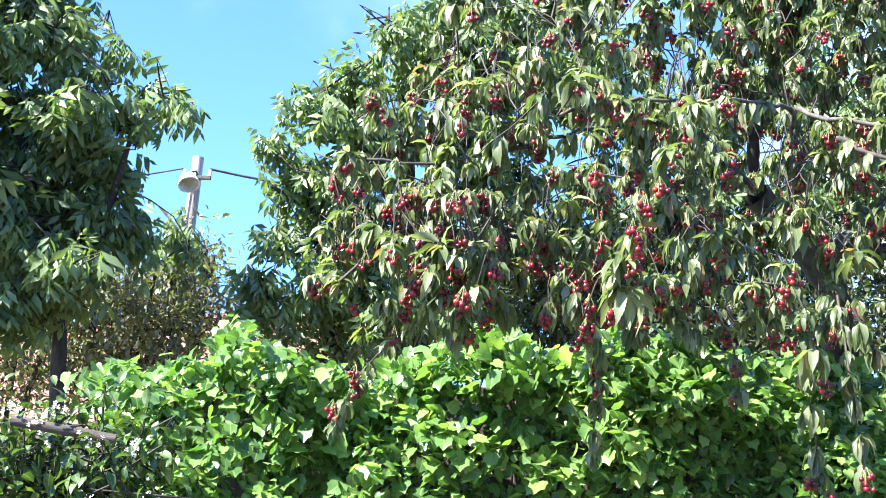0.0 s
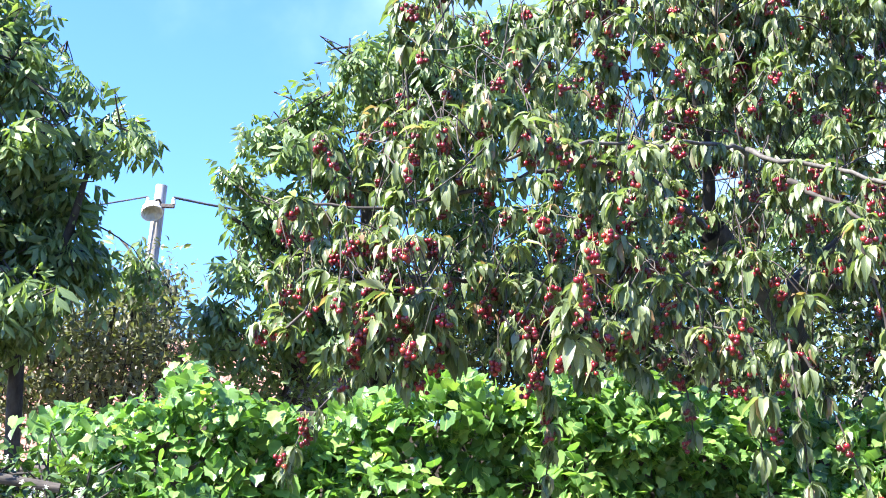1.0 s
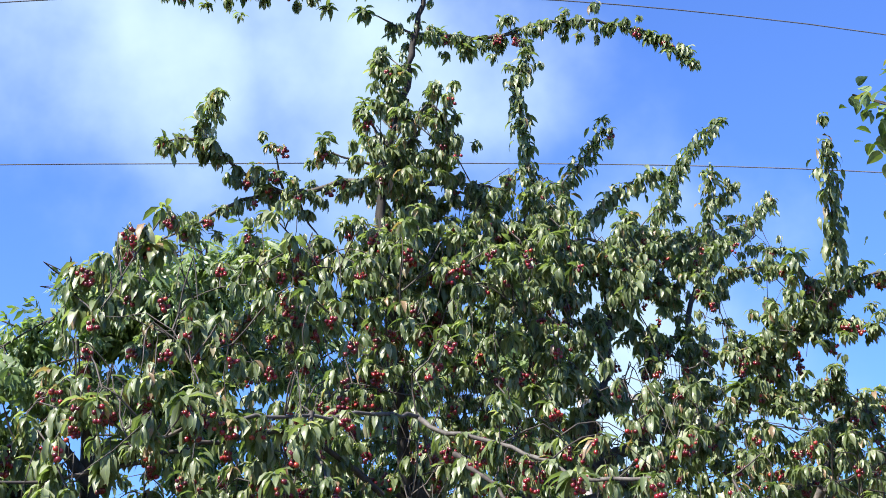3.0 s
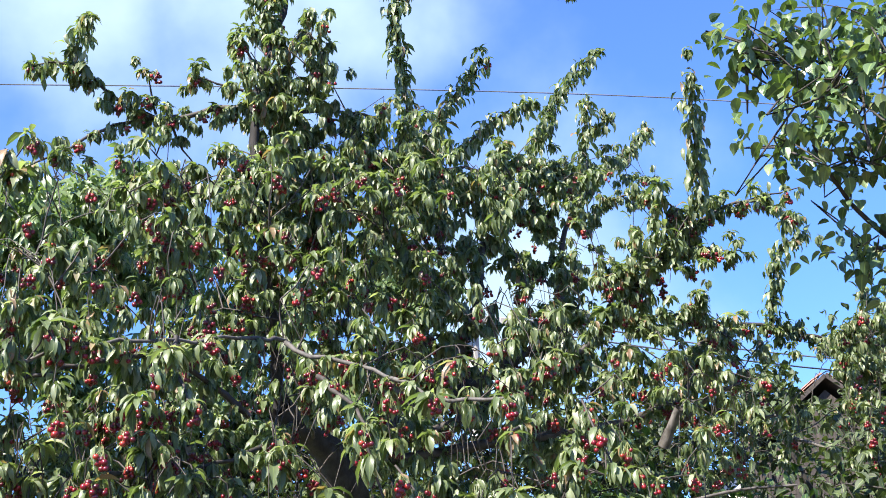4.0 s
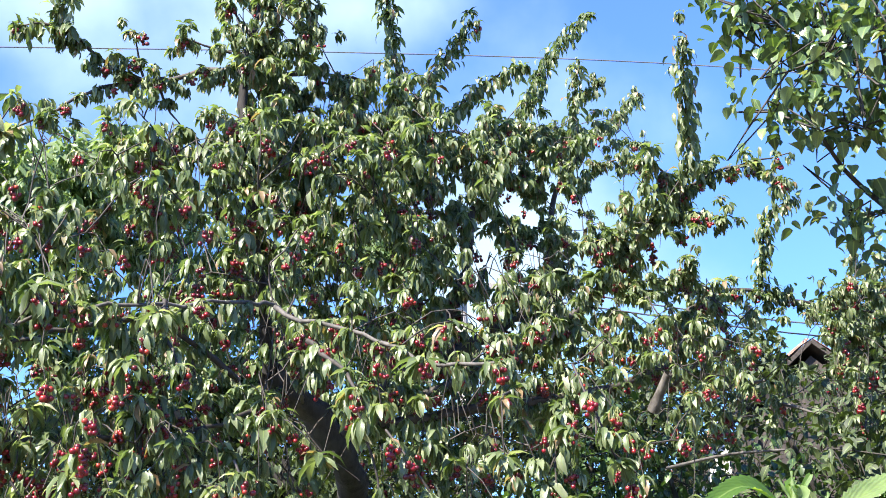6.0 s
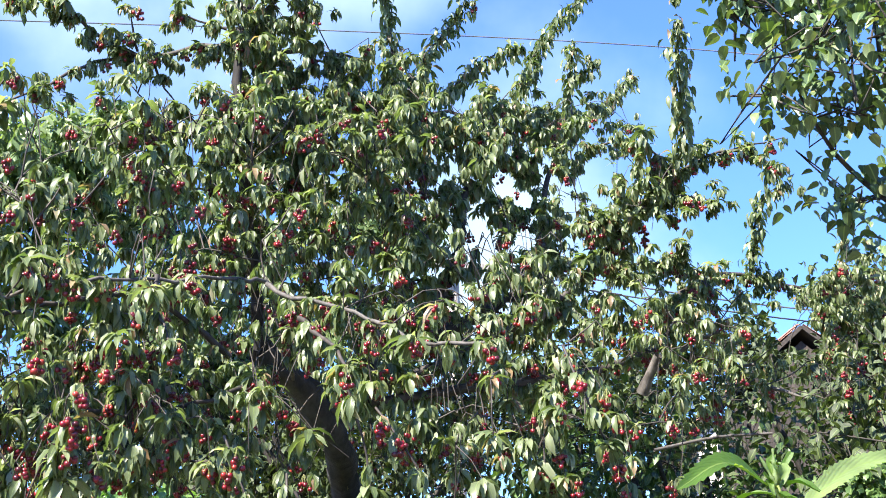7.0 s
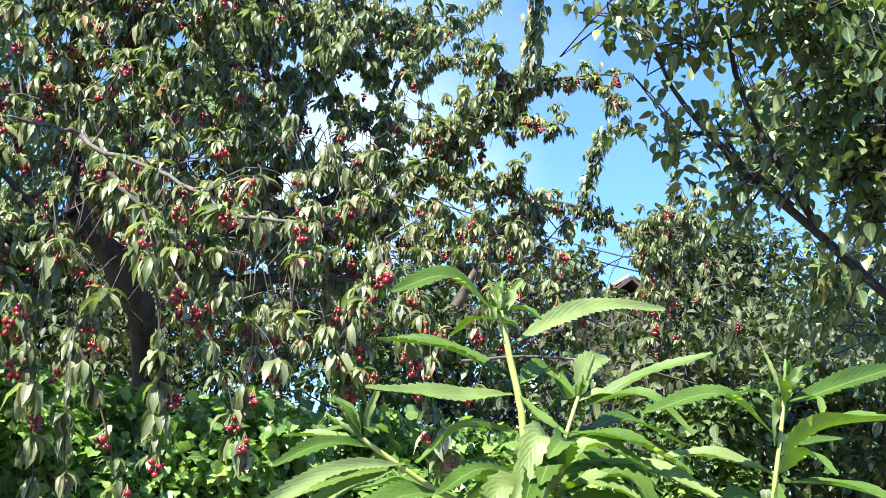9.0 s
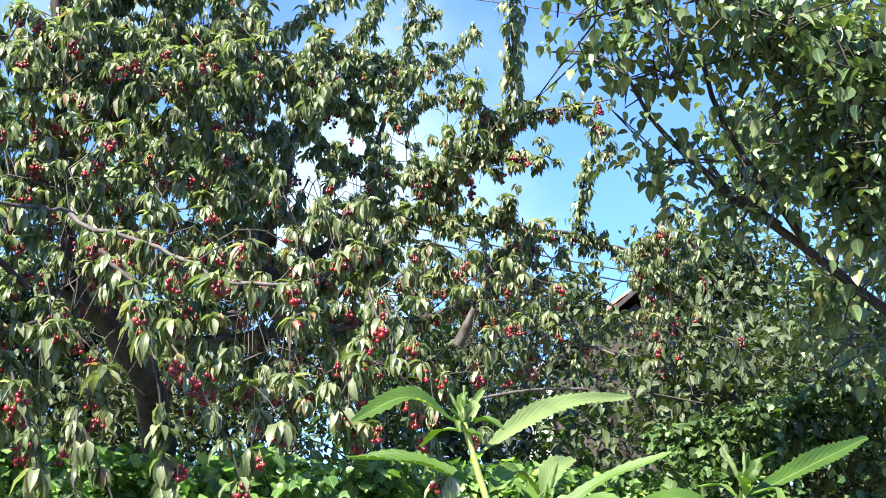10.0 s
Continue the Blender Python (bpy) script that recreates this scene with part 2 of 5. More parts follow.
def mesh_of(name, verts, faces, mat, uv=None, smooth=True):
    me = bpy.data.meshes.new(name)
    me.from_pydata(verts if isinstance(verts, list) else verts.tolist(), [], faces if isinstance(faces, list) else faces.tolist())
    if uv is not None:
        layer = me.uv_layers.new(name="UVMap")
        idx = np.empty(len(me.loops), dtype=np.int32)
        me.loops.foreach_get("vertex_index", idx)
        layer.data.foreach_set("uv", np.asarray(uv, dtype=np.float32)[idx].ravel())
    if smooth:
        me.polygons.foreach_set("use_smooth", np.ones(len(me.polygons), dtype=bool))
    me.materials.append(mat)
    me.update()
    return me


def thing(name, at, label, category, kind="", group=""):
    e = new(name)
    e.location = at
    return tagged(e, label, category, group, kind)


def origin(ob):
    o = Vector((0, 0, 0))
    while ob:
        o += Vector(ob.location)
        ob = ob.parent
    return o


def put(name, me, parent, label="", kind="", m=None):
    """One mesh object under a thing or part; m is its pose in the world."""
    ob = new(name, me)
    ob.parent = parent
    ob.matrix_basis = Matrix.Translation(-origin(parent)) @ (m if m is not None else Matrix())
    return tagged(ob, label, kind=kind)


def part(name, bm, mat, parent, label="", smooth=False):
    me = bpy.data.meshes.new(name)
    bm.to_mesh(me)
    bm.free()
    if smooth:
        me.polygons.foreach_set("use_smooth", np.ones(len(me.polygons), dtype=bool))
    me.materials.append(mat)
    return put(name, me, parent, label)


def spline(points, step=0.05):
    """A smooth line through a few points, evenly cut."""
    p = np.array(points, dtype=float)
    d = np.linalg.norm(np.diff(p, axis=0), axis=1) + 1e-6
    v = np.diff(p, axis=0) / d[:, None]
    m = np.concatenate([v[:1], (v[1:] * d[:-1, None] + v[:-1] * d[1:, None]) / (d[1:] + d[:-1])[:, None], v[-1:]])
    out = []
    for i in range(len(d)):
        k = max(2, int(d[i] / step))
        for u in np.linspace(0, 1, k, endpoint=False):
            h = (2 * u ** 3 - 3 * u ** 2 + 1, (u ** 3 - 2 * u ** 2 + u) * d[i], 3 * u ** 2 - 2 * u ** 3, (u ** 3 - u ** 2) * d[i])
            out.append(h[0] * p[i] + h[1] * m[i] + h[2] * p[i + 1] + h[3] * m[i + 1])
    out.append(p[-1])
    return np.array(out)


def tube_data(line, r0, r1, sides=7, knot=0.0):
    """Vertices and faces of a tapered round rod along a line, a little knotty."""
    n = len(line)
    d = np.gradient(line, axis=0)
    d /= np.linalg.norm(d, axis=1)[:, None] + 1e-9
    ref = np.where(np.abs(d[:, 2:3]) > 0.9, np.array([[1.0, 0, 0]]), np.array([[0, 0, 1.0]]))
    a = np.cross(d, ref)
    a /= np.linalg.norm(a, axis=1)[:, None]
    b = np.cross(d, a)
    t = np.linspace(0, 1, n)
    r = (r0 + (r1 - r0) * t) * (1 + knot * rng.uniform(-1, 1, n))
    ang = np.arange(sides) * 2 * np.pi / sides
    ring = np.cos(ang)[None, :, None] * a[:, None, :] + np.sin(ang)[None, :, None] * b[:, None, :]
    lump = 1 + knot * 0.6 * rng.uniform(-1, 1, (n, sides))
    v = (line[:, None, :] + ring * (r[:, None] * lump)[:, :, None]).reshape(-1, 3)
    i = np.arange(n - 1)[:, None] * sides
    j = np.arange(sides)[None, :]
    k = (j + 1) % sides
    f = np.stack([i + j, i + k, i + sides + k, i + sides + j], -1).reshape(-1, 4)
    return v, f


def join(pieces):
    vs, fs, o = [], [], 0
    for v, f in pieces:
        vs.append(v)
        fs.append(f + o)
        o += len(v)
    return np.concatenate(vs), np.concatenate(fs)


def rod(name, points, r0, r1, mat, parent, label="", sides=8, step=0.05, knot=0.06, kind=""):
    v, f = tube_data(spline(points, step), r0, r1, sides, knot)
    return put(name, mesh_of(name, v, f, mat), parent, label, kind)


def lance_leaf(breadth=0.4, widest=0.5, fold=0.16, sag=0.18, along=5):
    """Leaf template, one unit long on +y from its stalk, facing +z: folded on the midrib, drooping to the tip."""
    v, uv, f = [], [], []
    for i in range(along + 1):
        t = i / along
        w = breadth / 2 * (math.sin(math.pi * t ** (math.log(0.5) / math.log(widest))) ** 0.85 if 0 < t < 1 else 0.03)
        arc = max(0.05, 2 * sag)
        y, z = math.sin(arc * t) / arc, -(1 - math.cos(arc * t)) / arc
        for s in (-1, 0, 1):
            v.append((s * w, y, z + (fold * w * 2 * math.cos(arc * t) if s else 0)))
            uv.append((0.5 + 0.5 * s, t))
    for i in range(along):
        for s in (0, 1):
            a = i * 3 + s
            f.append((a, a + 1, a + 4, a + 3))
    return np.array(v), np.array(f), np.array(uv)


def lobed_leaf(lobes, fold=0.1, sag=0.12):
    """Template for a lobed or round leaf: outline by radius round a centre, as lobes of (degrees from the tip, reach)."""
    rim = [(a, r) for a, r in lobes] + [(-a, r) for a, r in reversed(lobes) if 0 < a < 180]
    v, uv = [(0, 0.42, 0)], [(0.5, 0.42)]
    for a, r in rim:
        x, y = math.sin(radians(a)) * r, 0.42 + math.cos(radians(a)) * r
        v.append((x, y, fold * abs(x) - sag * (y - 0.3) ** 2))
        uv.append((0.5 + x, y))
    n = len(rim)
    f = [(0, 1 + i, 1 + (i + 1) % n) for i in range(n)]
    return np.array(v), np.array(f), np.array(uv)


def compound_leaf(pairs=2, leaflet=0.62):
    """Template for a feathered leaf: pairs of leaflets and one at the tip."""
    lv, lf, luv = lance_leaf(0.46, 0.5, 0.2, 0.5, 2)
    vs, fs, us, o = [], [], [], 0
    spots = [(0.25 + 0.32 * k, s) for k in range(pairs) for s in (-1, 1)] + [(0.72, 0)]
    for y, s in spots:
        a = radians((38 + 30 * ((y * 7.3 + s) % 1)) * s)
        k = leaflet * (0.75 + 0.45 * ((y * 5.1 + 0.3 * s) % 1))
        x2, y2 = lv[:, 0] * math.cos(a) + lv[:, 1] * math.sin(a), -lv[:, 0] * math.sin(a) + lv[:, 1] * math.cos(a)
        vs.append(np.stack([x2 * k, y + y2 * k, lv[:, 2] * k - 0.45 * y * y - (0.7 + 0.6 * ((y * 3.7 + 0.2 * s) % 1)) * np.abs(x2) * k], 1))
        fs.append(lf + o)
        us.append(luv)
        o += len(lv)
    return np.concatenate(vs), np.concatenate(fs), np.concatenate(us)


def unit(a):
    return a / (np.linalg.norm(a, axis=-1, keepdims=True) + 1e-9)


def leaf_poses(at, way, size, flip=0.35):
    """4x4 poses for leaves that start at 'at' and point along 'way', faces up with some scatter."""
    at, way, size = np.asarray(at, float), unit(np.asarray(way, float)), np.asarray(size, float)
    up = np.array([0, 0, 1.0]) + rng.normal(0, flip, way.shape) + 0.35 * way * np.array([1, 1, 0])
    x = unit(np.cross(way, up))
    z = np.cross(x, way)
    m = np.zeros((len(at), 4, 4))
    m[:, :3, 0], m[:, :3, 1], m[:, :3, 2] = x * size[:, None], way * size[:, None], z * size[:, None]
    m[:, :3, 3], m[:, 3, 3] = at, 1
    return m


def strew(name, template, poses, mat, parent, label="", kind="stuff"):
    """Many leaves joined into one mesh."""
    v, f, uv = template
    n, k = len(poses), len(v)
    vs = np.einsum("nij,kj->nki", poses[:, :3, :3], v) + poses[:, None, :3, 3]
    fs = (f[None] + (np.arange(n) * k)[:, None, None]).reshape(-1, f.shape[1])
    return put(name, mesh_of(name, vs.reshape(-1, 3), fs, mat, np.tile(uv, (n, 1))), parent, label, kind)


def single(name, template, poses, mat, parent, label=""):
    """The same leaves as objects of their own on one mesh."""
    me = mesh_of(name, template[0], template[1], mat, template[2])
    for p in poses:
        put(name, me, parent, label, m=Matrix(p.tolist()))


def leaves(name, template, poses, mat, parent, near, count=300, label=""):
    """The nearest ones by the plan as single parts, the rest joined."""
    poses = poses[np.argsort(np.linalg.norm(poses[:, :3, 3] - np.array(near), axis=1))]
    single(name, template, poses[:count], mat, parent)
    strew("foliage", template, poses[count:], mat, parent, label)


LEAF_CHERRY = lance_leaf(0.32, 0.47, 0.3, 0.6, 3)
LEAF_SMALL = lance_leaf(0.52, 0.45, 0.2, 0.35, 3)
LEAF_WALNUT = compound_leaf()
LEAF_IVY = lobed_leaf([(0, 0.6), (14, 0.49), (30, 0.43), (50, 0.51), (64, 0.44), (82, 0.41), (106, 0.48), (140, 0.44), (165, 0.4), (180, 0.27)], 0.18, 0.3)
LEAF_APRICOT = lobed_leaf([(0, 0.64), (15, 0.5), (45, 0.38), (85, 0.36), (125, 0.4), (155, 0.42), (180, 0.4)], 0.3, 0.3)


# ---------------------------------------------------------------- ground
def make_ground():
    n = 60
    g = np.concatenate([-np.geomspace(900, 0.4, n // 2), np.geomspace(0.4, 900, n // 2)])
    x, y = np.meshgrid(g, g)
    z = np.array([0.06 * noise.noise((a * 0.5, b * 0.5, 0)) for a, b in zip(x.ravel(), y.ravel())])
    v = np.stack([x.ravel(), y.ravel(), z], 1)
    i = (np.arange(n - 1)[:, None] * n + np.arange(n - 1)[None]).ravel()
    f = np.stack([i, i + 1, i + n + 1, i + n], 1)
    return tagged(new("ground", mesh_of("ground", v, f, M_EARTH)), "bare garden earth with sparse grass", "ground", kind="structure")


make_ground()
n_grass = 1800
g_at = np.stack([rng.uniform(-5, 7, n_grass), rng.uniform(-2.5, 8, n_grass), np.full(n_grass, 0.0)], 1)
g_way = np.stack([rng.normal(0, 0.4, n_grass), rng.normal(0, 0.4, n_grass), np.ones(n_grass)], 1)
grass_root = thing("grass", (0, 0, 0), "rough green grass growing on the garden earth", "grass", "stuff")
strew("blades", lance_leaf(0.07, 0.4, 0.2, 0.3, 3), leaf_poses(g_at, g_way, rng.uniform(0.1, 0.28, n_grass)), M_GRASS, grass_root)


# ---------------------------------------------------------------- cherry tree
# sight line from the camera to the house's gable, kept free of leaves
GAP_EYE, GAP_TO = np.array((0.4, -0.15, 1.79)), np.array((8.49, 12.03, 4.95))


OPENINGS = (        # gaps cleared along the camera's sight lines to the limbs: from, to, how wide
    ((0.725, 2.200, 2.433), (0.995, 3.930, 2.898), 0.050),
    ((0.742, 2.200, 2.342), (1.024, 3.930, 2.742), 0.055),
    ((0.786, 2.200, 2.282), (1.100, 3.930, 2.637), 0.055),
    ((0.846, 2.200, 2.216), (1.205, 3.930, 2.523), 0.060),
    ((0.872, 2.200, 2.135), (1.251, 3.930, 2.382), 0.060),
    ((1.136, 2.200, 2.259), (1.707, 3.930, 2.596), 0.070),
    ((1.212, 2.200, 2.225), (1.839, 3.930, 2.538), 0.050),
    ((1.578, 2.200, 2.325), (2.474, 3.930, 2.711), 0.050),
    ((1.620, 2.200, 2.425), (2.547, 3.930, 2.885), 0.035),
    ((1.690, 2.200, 2.491), (2.667, 3.930, 2.999), 0.030),
    ((0.929, 2.200, 2.146), (1.348, 3.930, 2.400), 0.040),
    ((1.129, 2.200, 2.476), (1.695, 3.930, 2.974), 0.030),
)


def in_sight_gap(p):
    """Whether a place lies in a gap cut to fit the camera's view: before the house's gable, or in OPENINGS."""
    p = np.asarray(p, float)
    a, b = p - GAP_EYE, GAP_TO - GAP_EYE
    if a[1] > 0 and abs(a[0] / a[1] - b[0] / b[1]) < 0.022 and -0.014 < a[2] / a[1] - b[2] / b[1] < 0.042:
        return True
    for start, end, r in OPENINGS:
        q, way = np.array(start), np.subtract(end, start)
        u = np.dot(p - q, way) / np.dot(way, way)
        if 0 < u < 1 and np.linalg.norm(p - q - u * way) < r:
            return True
    return False


# sky holes as slopes and width seen from one camera position
SKY_GAPS = ((0.3774, 0.3904, 0.0147), (0.3961, 0.3781, 0.0108), (0.3512, 0.3414, 0.0137), (0.3596, 0.327, 0.0108),
            (0.3971, 0.3376, 0.0118), (0.4446, 0.3738, 0.0098), (0.4746, 0.4139, 0.0147), (0.4981, 0.4177, 0.0108),
            (0.5286, 0.358, 0.0157), (0.5026, 0.2879, 0.0088), (0.3309, 0.4055, 0.0059), (0.4415, 0.3433, 0.0059),
            (0.5132, 0.3484, 0.0098))


def in_sky_sightline(points):
    """Which of these places lie in the sky holes cut to fit the camera's view."""
    a = np.asarray(points, float) - np.array((0.358, -0.168, 1.790))
    free = np.zeros(len(a), bool)
    for u, v, r in SKY_GAPS:
        free |= np.hypot(a[:, 0] / a[:, 1] - u, a[:, 2] / a[:, 1] - v) < r
    return free


TRUNK = (1.37, 4.23, 2.31)
cherry = thing("cherry_tree", (TRUNK[0], TRUNK[1], 0), "fruiting cherry tree with drooping leaves and ripe red cherries", "tree")
spurs, shoots, twig_tubes = [], [], []


def limb(points, r0, r1, label="", leafy=1.25, name="limb", spur_step=0.105, shoot=False, start=0.0, bark=None):
    """A limb of the cherry tree; along it sit leaf spurs, or single leaves on a young shoot."""
    line = spline(points, 0.04)
    line[1:-1] += rng.normal(0, min(0.004, r1), (len(line) - 2, 3))
    v, f = tube_data(line, r0, r1, 8, 0.12)
    put(name, mesh_of(name, v, f, bark or M_TWIG), cherry, label)
    length = np.concatenate([[0], np.cumsum(np.linalg.norm(np.diff(line, axis=0), axis=1))])
    s = start + spur_step * 0.5
    while s < length[-1]:
        p = np.array([np.interp(s, length, line[:, k]) for k in range(3)])
        (shoots if shoot else spurs).append((p, leafy))
        s += (0.022 if shoot else spur_step) * rng.uniform(0.6, 1.4)
    spurs.append((line[-1], leafy))
    return line


main_lines = []
main_lines.append(limb([(TRUNK[0] + 0.06, TRUNK[1] + 0.12, -0.1), (TRUNK[0] + 0.04, TRUNK[1] + 0.08, 0.9), TRUNK, (1.27, 3.97, 2.43), (1.15, 3.87, 2.56), (0.98, 3.77, 2.68)], 0.085, 0.044, "trunk, bark coloured dark as in shade", 0.5, "trunk", 0.5, start=1.9, bark=M_DARK_BARK))
leader = limb([(0.98, 3.77, 2.68), (0.93, 3.66, 2.94), (0.89, 3.55, 3.15), (0.86, 3.50, 3.40), (0.85, 3.51, 3.62), (0.94, 3.65, 3.99), (0.99, 3.64, 4.28), (1.05, 3.56, 4.73)], 0.022, 0.008, "upright leader, near-black colour standing in for leaf shade", 0.6, spur_step=0.15, bark=M_LEADER_SHADED)
main_lines.append(leader)

UP = dict(r0=0.011, r1=0.004)
# arms off the leader
limb([(0.85, 3.51, 3.63), (0.73, 3.58, 3.63), (0.55, 3.60, 3.60), (0.45, 3.60, 3.63), (0.34, 3.56, 3.70), (0.26, 3.54, 3.74)], **UP, spur_step=0.05)
limb([(0.26, 3.54, 3.73), (0.28, 3.51, 3.79), (0.30, 3.47, 3.87)], 0.005, 0.002, shoot=True)
limb([(0.26, 3.54, 3.73), (0.20, 3.54, 3.73), (0.15, 3.55, 3.72)], 0.005, 0.002, shoot=True)
limb([(0.54, 3.60, 3.61), (0.52, 3.58, 3.67), (0.51, 3.54, 3.73)], 0.005, 0.002)
limb([(0.81, 3.49, 3.67), (0.72, 3.49, 3.69), (0.65, 3.49, 3.71)], 0.005, 0.002)
limb([(0.61, 3.60, 3.61), (0.45, 3.62, 3.58), (0.31, 3.56, 3.48), (0.22, 3.49, 3.38), (0.12, 3.51, 3.33)], 0.008, 0.003, spur_step=0.06)
limb([(0.59, 3.61, 3.59), (0.63, 3.64, 3.51), (0.68, 3.66, 3.46)], 0.005, 0.002)
limb([(0.85, 3.51, 3.62), (1.00, 3.63, 3.68), (1.21, 3.68, 3.72), (1.35, 3.75, 3.74)], **UP)
limb([(0.87, 3.50, 3.75), (0.82, 3.52, 3.83), (0.80, 3.50, 3.87)], 0.006, 0.002)
limb([(0.87, 3.53, 3.70), (0.98, 3.50, 3.82), (1.02, 3.46, 3.89), (1.10, 3.49, 3.80)], 0.006, 0.002, spur_step=0.07)
limb([(0.93, 3.69, 3.93), (0.88, 3.59, 4.02), (0.85, 3.53, 4.12)], 0.006, 0.002, spur_step=0.07)
limb([(0.99, 3.64, 4.28), (1.13, 3.79, 4.39), (1.34, 3.87, 4.46), (1.56, 3.82, 4.52), (1.79, 3.83, 4.55), (2.00, 3.80, 4.48), (2.10, 3.80, 4.40)], 0.009, 0.003, spur_step=0.055)
limb([(0.99, 3.64, 4.28), (0.91, 3.64, 4.32), (0.80, 3.63, 4.35)], 0.005, 0.002, spur_step=0.2)
limb([(1.02, 3.59, 4.52), (0.78, 3.59, 4.42), (0.46, 3.55, 4.35), (0.17, 3.50, 4.27)], 0.008, 0.003, spur_step=0.06)
limb([(1.32, 3.88, 4.44), (1.42, 3.84, 4.47), (1.46, 3.82, 4.37)], 0.006, 0.003)
limb([(0.89, 3.59, 3.74), (0.97, 3.56, 3.88), (1.03, 3.56, 3.96), (1.09, 3.61, 3.86)], 0.006, 0.002, spur_step=0.06)
# tall shoot behind
limb([(1.51, 3.96, 3.69), (1.47, 3.89, 3.86), (1.44, 3.85, 4.05), (1.42, 3.81, 4.24), (1.46, 3.85, 4.33)], 0.007, 0.003, shoot=True)
# shoots to the right
limb([(1.67, 4.08, 3.83), (1.64, 4.05, 3.91), (1.73, 4.07, 4.05), (1.80, 3.98, 4.16)], 0.006, 0.002, shoot=True)
limb([(1.70, 4.10, 3.76), (1.83, 4.11, 3.90), (1.91, 4.05, 3.96), (1.99, 4.00, 3.99)], 0.006, 0.002, shoot=True)
limb([(2.18, 4.55, 3.94), (2.26, 4.54, 4.14), (2.34, 4.54, 4.31), (2.51, 4.47, 4.51)], 0.007, 0.002, shoot=True)
limb([(2.44, 4.55, 3.96), (2.44, 4.48, 4.10), (2.44, 4.41, 4.24)], 0.007, 0.002, shoot=True)
limb([(2.42, 4.48, 4.11), (2.51, 4.42, 4.15), (2.52, 4.41, 4.18)], 0.006, 0.002, shoot=True)
limb([(2.46, 4.80, 3.90), (2.65, 4.87, 4.08), (2.84, 4.94, 4.25), (3.03, 5.00, 4.44)], 0.008, 0.002, shoot=True)
limb([(2.49, 4.62, 3.75), (2.57, 4.54, 3.83), (2.67, 4.48, 3.85), (2.71, 4.38, 3.79)], 0.006, 0.003, spur_step=0.05)
# stems through the right half
main_lines.append(limb([(1.22, 3.92, 2.49), (1.44, 3.88, 2.70), (1.64, 3.87, 2.94), (1.75, 3.96, 3.23), (1.82, 4.06, 3.50), (1.87, 4.07, 3.71)], 0.03, 0.01, leafy=0.6))
main_lines.append(limb([(1.44, 3.88, 2.70), (1.84, 4.03, 2.91), (2.17, 4.27, 3.18), (2.28, 4.45, 3.52), (2.40, 4.46, 3.92)], 0.026, 0.009, leafy=0.6))
limb([(1.86, 4.08, 3.69), (1.75, 4.10, 3.74), (1.60, 4.06, 3.67), (1.38, 3.92, 3.61)], 0.008, 0.004)
limb([(1.86, 4.07, 3.71), (2.06, 4.28, 3.86), (2.24, 4.43, 3.89), (2.40, 4.46, 3.92)], 0.008, 0.004, spur_step=0.05)
limb([(1.82, 4.08, 3.45), (1.91, 4.08, 3.39), (1.93, 4.00, 3.25), (1.92, 4.02, 3.20)], 0.006, 0.003, spur_step=0.06)
limb([(2.28, 4.46, 3.49), (2.16, 4.41, 3.45), (2.11, 4.45, 3.38)], 0.006, 0.003, spur_step=0.06)
limb([(2.26, 4.42, 3.61), (2.16, 4.34, 3.62), (1.98, 4.18, 3.62)], 0.007, 0.004, spur_step=0.06)
# big right arm
arm = limb([(1.30, 3.89, 2.56), (1.69, 3.70, 2.70), (2.01, 3.64, 2.89), (2.21, 3.59, 3.11), (2.36, 3.50, 3.29), (2.49, 3.46, 3.37), (2.62, 3.38, 3.37), (2.71, 3.35, 3.31)], 0.02, 0.004, spur_step=0.04)
main_lines.append(arm[: len(arm) * 2 // 3])
limb([(2.39, 3.48, 3.31), (2.37, 3.38, 3.43), (2.31, 3.27, 3.59), (2.26, 3.16, 3.72)], 0.007, 0.003, shoot=True)
limb([(2.53, 3.43, 3.37), (2.65, 3.40, 3.41), (2.77, 3.38, 3.44)], 0.005, 0.002, leafy=0.35)
limb([(2.33, 3.54, 3.24), (2.38, 3.46, 3.22), (2.46, 3.37, 3.17)], 0.006, 0.002, spur_step=0.035)
limb([(2.37, 3.49, 3.31), (2.29, 3.45, 3.36), (2.22, 3.47, 3.40)], 0.006, 0.002, spur_step=0.035)
limb([(2.19, 3.61, 3.07), (2.09, 3.53, 3.12), (2.04, 3.55, 3.11)], 0.006, 0.003, spur_step=0.035)
low_arm = limb([(1.34, 3.89, 2.54), (1.83, 3.78, 2.60), (2.31, 3.88, 2.71), (2.60, 4.04, 2.88), (2.73, 4.15, 3.07), (2.96, 4.22, 3.18), (3.15, 4.23, 3.18), (3.36, 4.23, 3.14), (3.64, 4.16, 3.10)], 0.02, 0.005, spur_step=0.04)
main_lines.append(low_arm[: len(low_arm) // 2])
limb([(3.12, 4.25, 3.20), (3.12, 4.19, 3.34), (3.13, 4.14, 3.48), (3.19, 4.07, 3.54)], 0.006, 0.002, shoot=True)
limb([(2.29, 3.81, 3.01), (2.49, 3.92, 3.08), (2.67, 4.02, 3.21)], 0.006, 0.003, spur_step=0.05)
limb([(2.87, 4.17, 3.15), (2.66, 4.05, 3.16), (2.43, 3.94, 3.11), (2.24, 3.82, 3.07)], 0.008, 0.003, spur_step=0.05)
